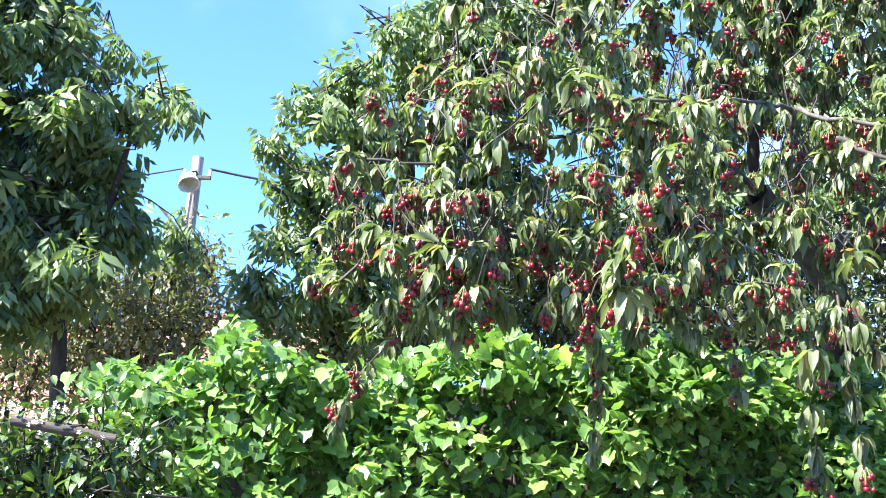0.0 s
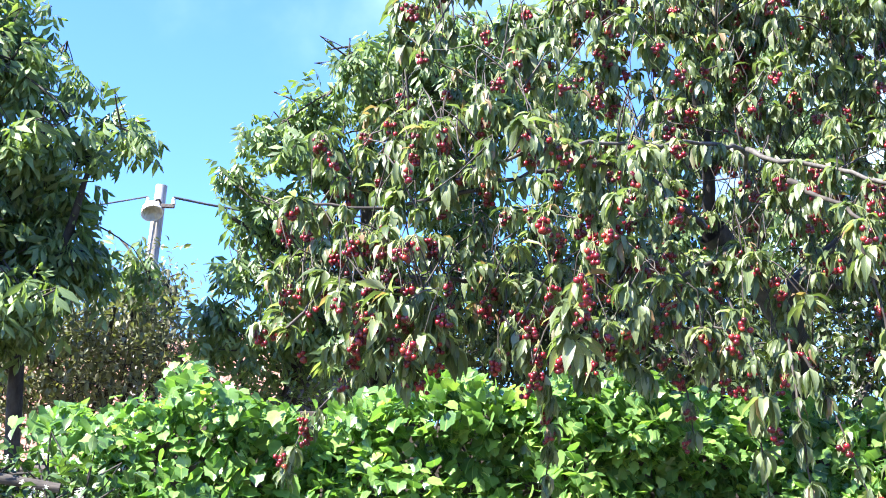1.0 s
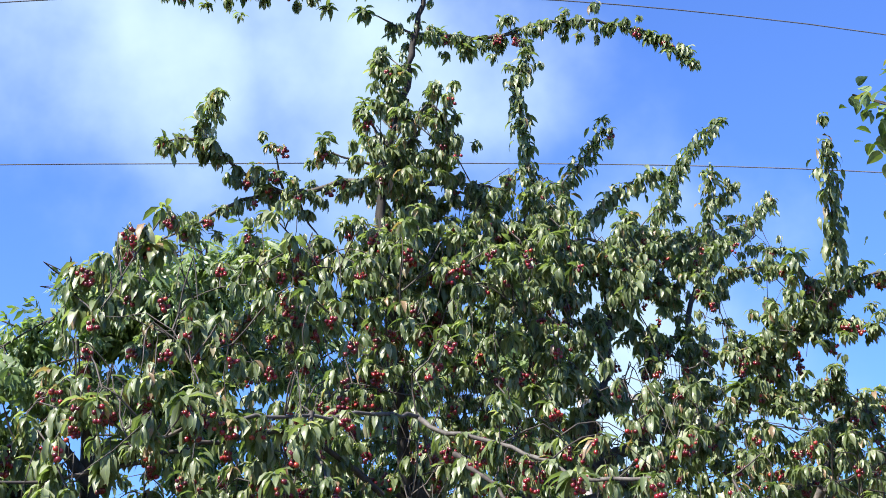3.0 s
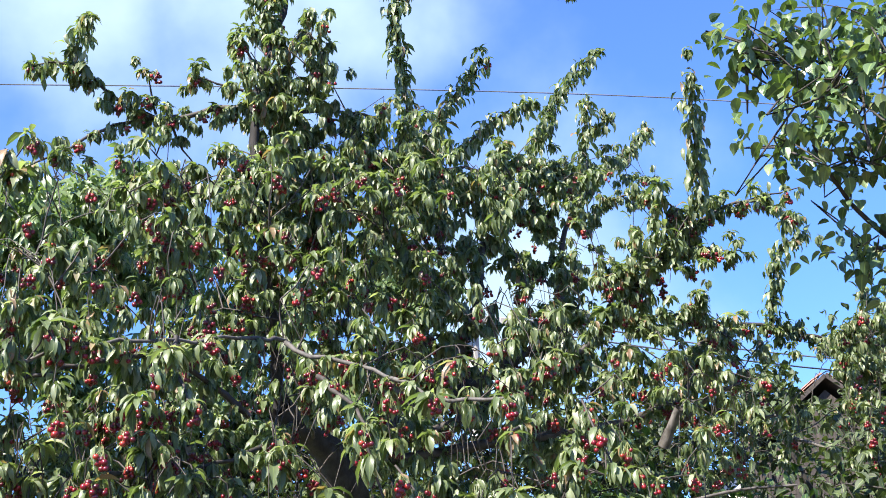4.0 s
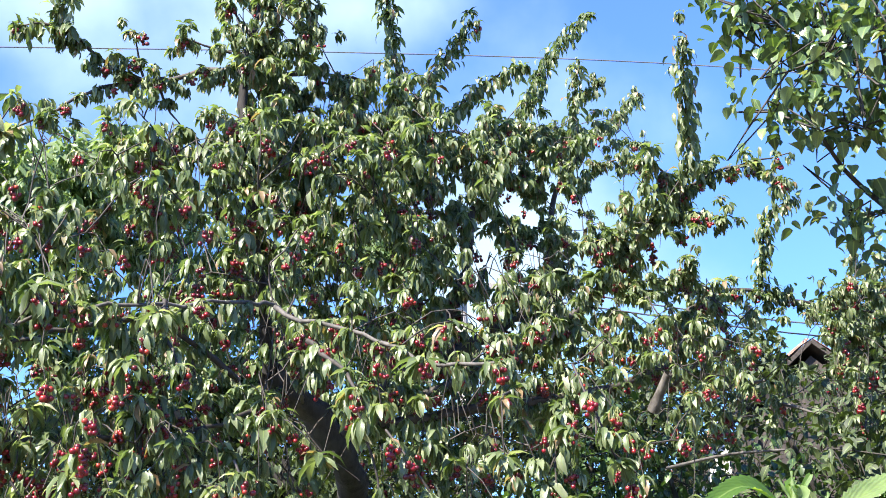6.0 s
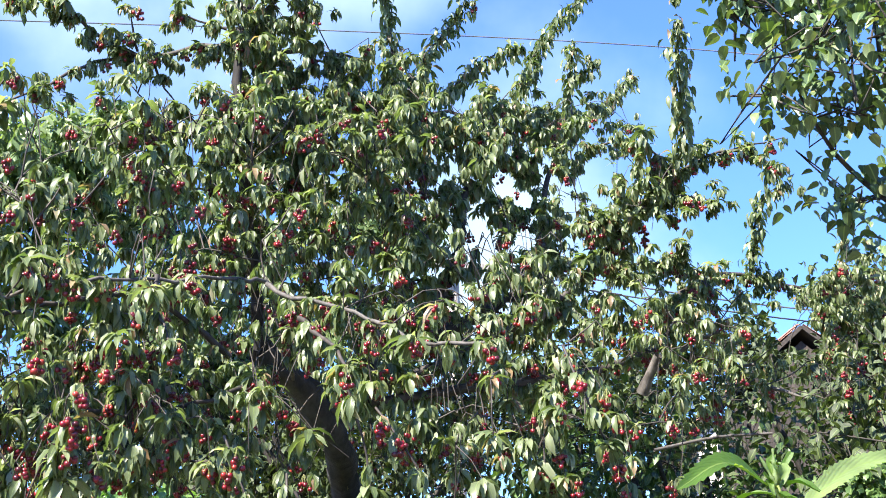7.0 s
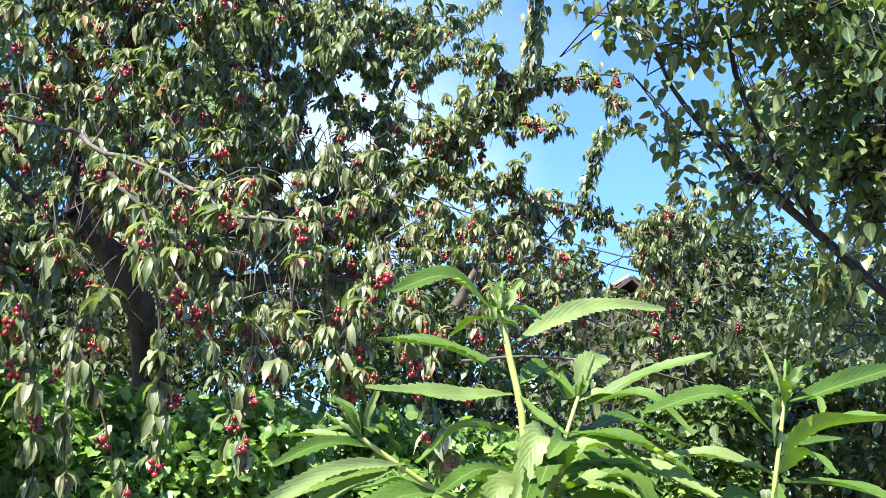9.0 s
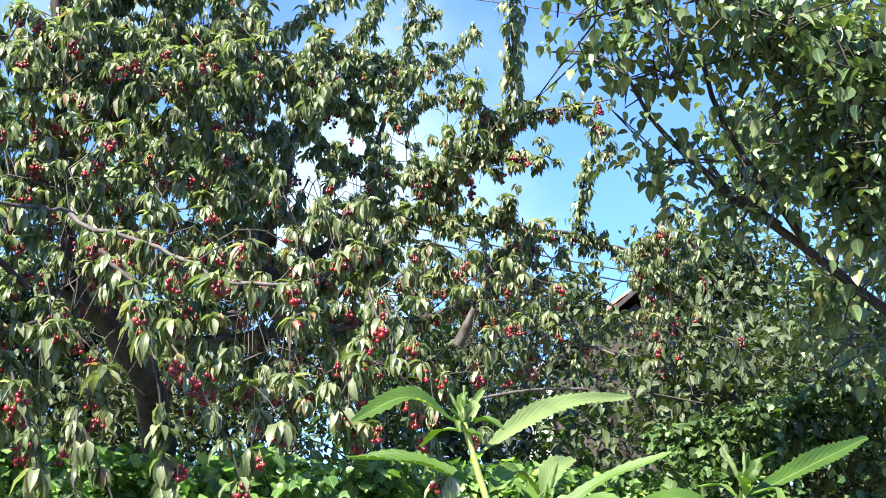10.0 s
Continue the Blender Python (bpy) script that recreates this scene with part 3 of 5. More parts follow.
# pale front branch that crosses the crown
front = limb([(1.10, 3.82, 2.59), (0.97, 3.37, 2.65), (0.87, 3.01, 2.69), (0.58, 2.75, 2.61), (0.35, 2.66, 2.57), (0.17, 2.58, 2.48)], 0.0075, 0.004, "pale grey branch", 1.1, bark=M_BARK, spur_step=0.08)
front_right = limb([(0.86, 2.91, 2.66), (0.88, 2.86, 2.63), (1.02, 2.75, 2.56), (1.12, 2.64, 2.49), (1.19, 2.57, 2.44), (1.30, 2.49, 2.43)], 0.0065, 0.004, "pale grey branch", 1.1, bark=M_BARK, spur_step=0.08)
main_lines += [front, front_right]
limb([(0.57, 2.75, 2.62), (0.57, 2.67, 2.52), (0.59, 2.54, 2.41)], 0.007, 0.003)
limb([(0.92, 2.78, 2.54), (0.96, 2.54, 2.41), (0.95, 2.40, 2.34)], 0.007, 0.003)
limb([(1.02, 3.76, 2.63), (0.80, 3.24, 2.43), (0.61, 3.15, 2.36), (0.40, 3.08, 2.36)], 0.01, 0.004)
limb([(0.79, 3.07, 2.50), (0.58, 2.98, 2.62), (0.36, 2.82, 2.56), (0.12, 2.76, 2.47), (-0.06, 2.73, 2.43), (-0.22, 2.72, 2.44)], 0.009, 0.003, spur_step=0.1)
low_left = limb([(0.68, 3.14, 2.36), (0.36, 2.89, 2.31), (0.08, 2.77, 2.28), (-0.08, 2.72, 2.28), (-0.23, 2.74, 2.15)], 0.009, 0.003, spur_step=0.08)
main_lines.append(low_left)
# hanging twigs with fruit
def hang(*twigs_hung):
    for pts in twigs_hung:
        limb(pts, 0.0034, 0.0016, leafy=0.49, spur_step=0.07)


hang(
    [(0.10, 2.83, 2.21), (-0.05, 2.96, 2.11), (-0.22, 3.07, 1.94), (-0.25, 3.08, 1.85)],
    [(0.25, 2.73, 2.19), (0.32, 2.74, 2.09), (0.38, 2.95, 1.97), (0.38, 3.07, 1.81)],
    [(0.66, 2.86, 2.20), (0.76, 2.69, 2.15), (0.82, 2.76, 1.96), (0.86, 2.82, 1.74)],
    [(0.58, 3.08, 2.24), (0.72, 3.07, 2.12), (0.75, 3.09, 1.98)],
    [(0.88, 2.71, 2.15), (0.87, 2.63, 1.99), (0.90, 2.65, 1.77)],
)
hang(
    [(0.97, 2.50, 2.33), (1.00, 2.51, 2.25), (1.04, 2.53, 2.08), (1.06, 2.60, 1.89)],
    [(1.05, 2.54, 2.28), (1.09, 2.50, 2.21), (1.17, 2.50, 2.07), (1.23, 2.50, 1.92)],
    [(0.72, 2.61, 2.22), (0.76, 2.57, 2.10), (0.81, 2.63, 1.96)],
    [(1.49, 2.48, 2.43), (1.51, 2.40, 2.28), (1.63, 2.49, 2.13), (1.76, 2.56, 1.95)],
    [(0.88, 2.61, 2.10), (0.96, 2.61, 1.93), (1.00, 2.61, 1.82)],
    [(1.37, 2.54, 2.39), (1.27, 2.38, 2.29), (1.28, 2.40, 2.20)],
)


# sawn-off and dead pale branches low in the crown
for pts, r0, r1 in (
    ([(2.26, 3.62, 2.55), (2.27, 3.58, 2.60), (2.28, 3.52, 2.66)], 0.02, 0.014),
    ([(2.46, 3.83, 2.69), (2.51, 3.73, 2.75), (2.58, 3.62, 2.78)], 0.009, 0.006),
    ([(2.65, 3.84, 2.68), (2.70, 3.75, 2.68), (2.74, 3.67, 2.68)], 0.008, 0.006),
    ([(2.84, 3.74, 2.61), (2.87, 3.67, 2.58), (2.88, 3.61, 2.55)], 0.007, 0.005),
    ([(2.253, 3.550, 2.347), (2.498, 3.550, 2.396), (2.704, 3.550, 2.412)], 0.006, 0.004),
    ([(1.91, 3.43, 2.62), (1.93, 3.38, 2.52), (1.95, 3.34, 2.43)], 0.011, 0.007),
):
    rod("stub", pts, r0, r1, M_BARK, cherry, "bare pale dead branch")


def fill(center, radii, count, leafy=1.0, droop=0.09):
    """Leafy twigs from the nearest limb out into a part of the crown."""
    c, r = np.array(center), np.array(radii)
    for _ in range(count):
        sticks = np.concatenate(main_lines)
        u = rng.normal(size=3)
        u *= rng.uniform(0.25, 1.0) ** (1 / 3) / np.linalg.norm(u)
        goal = c + r * u
        goal[2] = max(goal[2], 2.16 + rng.uniform(0, 0.15) + 0.3 * min(1.0, max(0.0, (goal[1] - 2.9) / 0.6)))
        far = np.linalg.norm(sticks - goal, axis=1)
        k = sticks[np.argmin(far + rng.exponential(0.3) * rng.uniform(0, 1, len(sticks)) + 0.6 * np.maximum(0, sticks[:, 2] - goal[2]))]
        mid = (k + goal) / 2 + np.array([*rng.normal(0, 0.04, 2), rng.uniform(0.02, 0.1)])
        line = spline([k, mid, goal + np.array([0, 0, -droop])], 0.045)
        line[1:-1] += rng.normal(0, 0.004, (len(line) - 2, 3))
        twig_tubes.append(tube_data(line, 0.0024, 0.001, 5, 0.05))
        main_lines.append(line[1:: 2])
        m = len(line)
        for q in range(m // 3, m):
            if rng.random() < 0.36:
                spurs.append((line[q] + rng.normal(0, 0.012, 3), leafy))
        spurs.append((line[-1], leafy))


fill((0.48, 3.14, 2.90), (0.62, 0.5, 0.42), 60)
fill((0.93, 3.53, 3.16), (0.5, 0.5, 0.36), 58)
fill((1.35, 3.76, 3.21), (0.5, 0.5, 0.38), 62)
fill((0.35, 2.69, 2.45), (0.55, 0.16, 0.35), 30, 0.9)
fill((0.92, 2.97, 2.61), (0.5, 0.2, 0.3), 24, 0.9)
fill((1.29, 2.90, 2.51), (0.5, 0.2, 0.25), 24, 0.9)
fill((1.70, 3.75, 2.91), (0.45, 0.4, 0.3), 26)
fill((2.06, 3.55, 2.71), (0.55, 0.5, 0.25), 40)
fill((2.63, 3.93, 2.81), (0.3, 0.4, 0.2), 15)
fill((3.29, 3.75, 2.78), (0.25, 0.4, 0.22), 12)
fill((3.05, 3.96, 2.60), (0.5, 0.4, 0.14), 12)
fill((1.18, 3.75, 3.59), (0.32, 0.3, 0.2), 26)
fill((1.60, 4.10, 3.58), (0.26, 0.3, 0.22), 13)
fill((2.16, 4.37, 3.83), (0.33, 0.3, 0.1), 10)
fill((2.32, 4.46, 3.75), (0.25, 0.3, 0.16), 10)
fill((2.31, 3.59, 3.30), (0.2, 0.2, 0.1), 9)
fill((2.77, 4.81, 4.10), (0.2, 0.2, 0.08), 5)
fill((1.97, 4.05, 3.06), (0.35, 0.3, 0.12), 16)
fill((1.45, 3.79, 3.03), (0.3, 0.3, 0.2), 14)
fill((0.99, 3.57, 2.66), (0.4, 0.3, 0.2), 8)
fill((0.06, 2.88, 2.45), (0.32, 0.18, 0.4), 42)
fill((-0.11, 2.78, 2.24), (0.22, 0.12, 0.17), 24)
fill((0.29, 2.86, 2.28), (0.4, 0.12, 0.15), 26)
fill((0.69, 2.85, 2.23), (0.35, 0.12, 0.13), 14)
fill((1.54, 2.81, 2.35), (0.5, 0.16, 0.18), 20)
fill((1.08, 2.67, 2.15), (0.45, 0.2, 0.1), 2)
fill((1.72, 4.06, 3.76), (0.12, 0.1, 0.07), 4)
fill((0.87, 3.50, 3.32), (0.12, 0.1, 0.15), 6)
fill((0.16, 2.84, 2.18), (0.4, 0.12, 0.12), 10)
fill((0.26, 2.59, 2.07), (0.35, 0.06, 0.05), 11, 0.9)
fill((-0.02, 2.61, 2.08), (0.18, 0.06, 0.06), 9, 0.9)
fill((1.17, 3.63, 3.11), (0.4, 0.4, 0.3), 36)
fill((0.66, 3.39, 2.77), (0.4, 0.2, 0.25), 16)
fill((0.67, 3.54, 3.26), (0.35, 0.35, 0.16), 18)
fill((0.69, 3.16, 2.24), (0.5, 0.14, 0.12), 9)
fill((0.94, 2.85, 2.39), (0.2, 0.15, 0.22), 14)
fill((2.24, 4.20, 3.35), (0.2, 0.3, 0.13), 14)
fill((2.51, 4.08, 2.95), (0.3, 0.3, 0.1), 20)
fill((3.27, 3.97, 3.01), (0.22, 0.3, 0.12), 15)
fill((3.37, 3.87, 3.11), (0.1, 0.2, 0.12), 9)

# tufts round the leader and along the top
fill((1.00, 3.65, 3.68), (0.12, 0.14, 0.1), 8)
fill((1.25, 3.70, 3.61), (0.14, 0.15, 0.1), 9)
fill((1.46, 3.75, 3.59), (0.14, 0.15, 0.1), 9)
fill((1.77, 3.90, 3.64), (0.14, 0.15, 0.1), 8)
fill((1.04, 3.50, 3.81), (0.05, 0.07, 0.09), 6)
fill((0.89, 3.55, 4.10), (0.04, 0.06, 0.06), 4)
fill((0.84, 3.50, 3.74), (0.06, 0.07, 0.08), 5)
fill((1.57, 3.80, 3.78), (0.1, 0.12, 0.06), 5)
fill((2.11, 4.20, 3.69), (0.15, 0.15, 0.1), 7)
# the shaded back of the crown
fill((1.07, 4.50, 2.92), (0.3, 0.2, 0.22), 16)
fill((1.45, 4.50, 2.88), (0.3, 0.2, 0.22), 18)
fill((1.87, 4.50, 2.94), (0.3, 0.2, 0.22), 16)
fill((1.95, 4.50, 2.66), (0.3, 0.2, 0.22), 16)
fill((1.27, 4.50, 3.29), (0.3, 0.2, 0.22), 14)
fill((1.62, 4.50, 2.57), (0.3, 0.2, 0.22), 12)

put("twigs", mesh_of("twigs", *join(twig_tubes), M_TWIG), cherry, kind="stuff")

# leaves: drooping rosettes on the spurs, single leaves on the shoots
at, way, size = [], [], []
def rosette(p, leafy, small):
    """A drooping tuft of leaves on its spur: large and few on the outer low twigs, smaller high in the crown."""
    big = (rng.uniform(0.042, 0.059) if rng.random() < 0.85 else rng.uniform(0.06, 0.08)) * small
    hang_by, lean, turn = rng.uniform(0.3, 1.6), rng.normal(0, 0.22, 2), rng.uniform(0, 2 * np.pi)
    for k in range(rng.poisson(17.5 * leafy / max(1.0, small) ** 1.6)):
        a = turn + k * 2.4 + rng.normal(0, 0.2)
        dip = hang_by + rng.normal(0, 0.4) - (0.5 if k > 9 else 0)
        at.append(p + rng.normal(0, 0.005, 3))
        way.append((math.cos(a) + lean[0], math.sin(a) + lean[1], -dip))
        size.append(big * rng.uniform(0.72, 1.12))


for p, leafy in spurs:
    if in_sight_gap(p) or (p[2] < 2.3 and p[0] < 1.2 and leafy > 0.5 and rng.random() < 0.35):
        continue
    small = min(np.interp(p[2], [3.1, 3.55], [1.0, 0.8]), np.interp(p[0], [1.9, 2.6], [1.0, 0.78])) * np.interp(p[1], [2.65, 3.1], [rng.uniform(0.95, 1.22), 1.0])
    rosette(p, leafy * (1.7 if 0.4 < leafy < 0.5 else 1.0), small)
    if small < 0.95 and p[2] > 2.9:
        rosette(p + rng.normal(0, 0.028, 3), 0.95 * leafy, small)
        rosette(p + rng.normal(0, 0.036, 3), 0.85 * leafy, small * 1.1)
for p, leafy in shoots:
    for k in range(11):
        a = rng.uniform(0, 2 * np.pi)
        at.append(p + rng.normal(0, 0.016, 3))
        way.append((math.cos(a), math.sin(a), -rng.uniform(-0.1, 1.9)))
        size.append(rng.uniform(0.042, 0.066))
at, way, size = np.array(at), np.array(way), np.array(size)
keep = ~in_sky_sightline(at + unit(way) * size[:, None] * 0.5)
at, way, size = at[keep], way[keep], size[keep]
leaves("leaf", LEAF_CHERRY, leaf_poses(at, way, size, 0.22), M_CHERRY_LEAF, cherry, (0.6, 0.0, 2.0), 300, "dull green drooping cherry leaves")


def ball(rings=6, sides=9):
    """A cherry: a slightly heart-shaped ball with a dimple at the stalk."""
    v, f = [], []
    for i in range(rings + 1):
        p = math.pi * i / rings
        for j in range(sides):
            q = 2 * math.pi * j / sides
            dent = 0.22 * math.exp(-(p / 0.45) ** 2)
            v.append((math.sin(p) * math.cos(q) * 1.02, math.sin(p) * math.sin(q) * 0.97, math.cos(p) * 0.95 - dent))
    for i in range(rings):
        for j in range(sides):
            k = (j + 1) % sides
            f.append((i * sides + j, (i + 1) * sides + j, (i + 1) * sides + k, i * sides + k))
    return np.array(v), np.array(f), np.array(v)[:, :2]


BALL, BALL_FAR = ball(), ball(3, 5)
fruit, stalks = [], []
for p, leafy in spurs:
    low = np.interp(p[2], [2.0, 2.9, 4.0], [0.37, 0.4, 0.34]) * np.interp(p[1], [2.7, 3.3, 4.5], [1.3, 0.9, 0.5])
    if 0.4 < leafy < 0.5:
        low = 0.5
    if rng.random() > low or leafy < 0.3 or in_sight_gap(p):
        continue
    p = p + np.array([rng.normal(0, 0.015), -rng.uniform(0.0, 0.035), 0.0])
    for k in range(rng.integers(4, 15) if leafy > 0.5 else rng.integers(7, 19)):
        a, out = rng.uniform(0, 2 * np.pi), rng.uniform(0.002, 0.017)
        drop = np.array([math.cos(a) * out, math.sin(a) * out, -rng.uniform(0.018, 0.05)])
        r = rng.uniform(0.006, 0.0077)
        m = np.eye(4)
        m[:3, :3] *= r
        m[:3, 3] = p + drop
        fruit.append(m)
        stalks.append(tube_data(np.array([p, p + drop + np.array([0, 0, 0.7 * r])]), 0.0009, 0.0009, 3))
fruit = np.array(fruit)
fruit = fruit[np.argsort(np.linalg.norm(fruit[:, :3, 3] - np.array((0.6, 0, 2.0)), axis=1))]
single("cherry", BALL, fruit[:300], M_CHERRY, cherry)
strew("fruit", BALL_FAR, fruit[300:], M_CHERRY, cherry, "clusters of ripe red cherries")
put("fruit_stalks", mesh_of("fruit_stalks", *join(stalks), M_STALK), cherry, kind="stuff")


# ---------------------------------------------------------------- other trees and shrubs
def leafy_tree(name, base, stems, blobs, template, mat, bark, label, category, size, per=14, droop=0.5, near=None, count=0, leaf="leaf", spread=0.13, trunk=True, twig=0.0032, share=5):
    """A tree: tapered stems, and clumps of leaves on twigs inside the parts of its crown."""
    tree = thing(name, (base[0], base[1], 0), label, category)
    lines = []
    for k, (pts, r0, r1) in enumerate(stems):
        lines.append(spline(pts, 0.08))
        v, f = tube_data(lines[-1], r0, r1, 8, 0.06)
        put("trunk" if k == 0 and trunk else "limb", mesh_of("limb", v, f, bark), tree)
    sticks = np.concatenate(lines)
    tubes, at, way = [], [], []
    for center, radii, clumps in blobs:
        boughs = unit(rng.normal(size=(max(3, clumps // share), 3))) * rng.uniform(0.3, 1.0, (max(3, clumps // share), 1))
        for _ in range(clumps):
            u = boughs[rng.integers(len(boughs))] + np.clip(rng.normal(0, 0.2, 3), -0.34, 0.34)
            goal = np.array(center) + np.array(radii) * u
            if in_sight_gap(goal):
                continue
            k = sticks[np.argmin(np.linalg.norm(sticks - goal, axis=1) + rng.uniform(0, 0.4, len(sticks)))]
            line = spline([k, (k + goal) / 2 + rng.normal(0, 0.08, 3), goal], 0.15)
            tubes.append(tube_data(line, twig, 0.0018, 4))
            sticks = np.concatenate([sticks, line[1:]])
            tip = unit(goal - k)
            for _ in range(per):
                q = goal + rng.normal(0, spread, 3) * np.array([1, 1, 0.75])
                if in_sight_gap(q):
                    continue
                at.append(q)
                way.append(unit(rng.normal(size=3)) + 0.5 * tip + np.array([0, 0, -droop]))
    put("twigs", mesh_of("twigs", *join(tubes), bark), tree, kind="stuff")
    at, way = np.array(at), np.array(way)
    keep = ~in_sky_sightline(at)
    at, way = at[keep], way[keep]
    poses = leaf_poses(at, way, rng.uniform(size * 0.7, size * 1.25, len(at)), 0.3)
    if count:
        leaves(leaf, template, poses, mat, tree, near, count)
    else:
        strew("foliage", template, poses, mat, tree)
    return tree


# walnut on the far left
leafy_tree("walnut_tree", (-1.98, 6.29, 1.72),
           [([(*(-1.91, 6.32, 1.72)[:2], -0.1), (-1.92, 6.28, 2.23), (-1.94, 6.20, 2.79), (-2.2, 5.98, 3.6), (-2.4, 5.7, 4.2)], 0.065, 0.02),
            ([(-1.94, 6.21, 2.73), (-1.70, 6.00, 3.04), (-1.55, 5.82, 3.43)], 0.05, 0.012),
            ([(-1.95, 6.18, 2.84), (-2.31, 6.07, 3.25), (-2.66, 5.89, 3.71), (-3.0, 5.4, 4.5)], 0.05, 0.012)],
           [((-2.062, 5.700, 3.924), (0.14, 0.20, 0.14), 16), ((-1.947, 5.950, 3.987), (0.09, 0.20, 0.09), 8), ((-2.232, 6.200, 3.748), (0.25, 0.30, 0.25), 36), ((-1.753, 5.700, 3.585), (0.14, 0.20, 0.14), 16),
            ((-1.598, 5.950, 3.636), (0.08, 0.20, 0.08), 6), ((-1.522, 6.200, 3.779), (0.03, 0.20, 0.03), 3), ((-1.659, 5.950, 3.366), (0.12, 0.20, 0.12), 11),
            ((-2.013, 6.200, 3.354), (0.28, 0.34, 0.28), 43), ((-2.086, 5.700, 3.148), (0.26, 0.31, 0.26), 43), ((-1.718, 5.950, 3.102), (0.16, 0.20, 0.16), 18), ((-2.117, 6.200, 2.960), (0.25, 0.30, 0.25), 36)] + [
            ((-1.742, 5.700, 2.803), (0.16, 0.20, 0.16), 18), ((-1.644, 6.200, 3.006), (0.10, 0.20, 0.10), 8), ((-2.569, 5.700, 3.356), (0.49, 0.50, 0.49), 141),
            ((-1.703, 5.950, 3.996), (0.01, 0.20, 0.01), 3), ((-1.951, 6.200, 4.209), (0.02, 0.20, 0.02), 3), ((-1.348, 5.700, 3.643), (0.01, 0.20, 0.01), 3), ((-1.801, 5.950, 2.687), (0.07, 0.20, 0.07), 5),
            ((-2.130, 6.200, 4.196), (0.02, 0.20, 0.02), 3), ((-1.698, 5.700, 3.732), (0.04, 0.20, 0.04), 3), ((-2.060, 6.200, 2.698), (0.14, 0.20, 0.14), 13),
            # the last two clumps are unseen, added sunward to shade this crown
            ((-2.132, 5.700, 2.627), (0.16, 0.20, 0.16), 18), ((-1.512, 7.000, 3.166), (0.08, 0.20, 0.08), 3), ((-1.588, 7.000, 3.298), (0.04, 0.20, 0.04), 3), ((-2.254, 5.900, 4.310), (0.21, 0.26, 0.21), 29), ((-2.029, 5.900, 4.225), (0.11, 0.20, 0.11), 9), ((-2.448, 5.900, 3.994), (0.24, 0.29, 0.24), 36), ((-2.119, 5.900, 4.129), (0.08, 0.20, 0.08), 6), ((-2.95, 5.3, 4.75), (0.6, 0.5, 0.5), 90), ((-3.3, 5.2, 4.2), (0.5, 0.5, 0.5), 60)],
           LEAF_WALNUT, M_WALNUT_LEAF, M_DARK_BARK, "dense dark green walnut tree beside the hedge", "tree", 0.1, 8, 0.7, (0, 0, 2), 120, spread=0.065, share=2, twig=0.006)
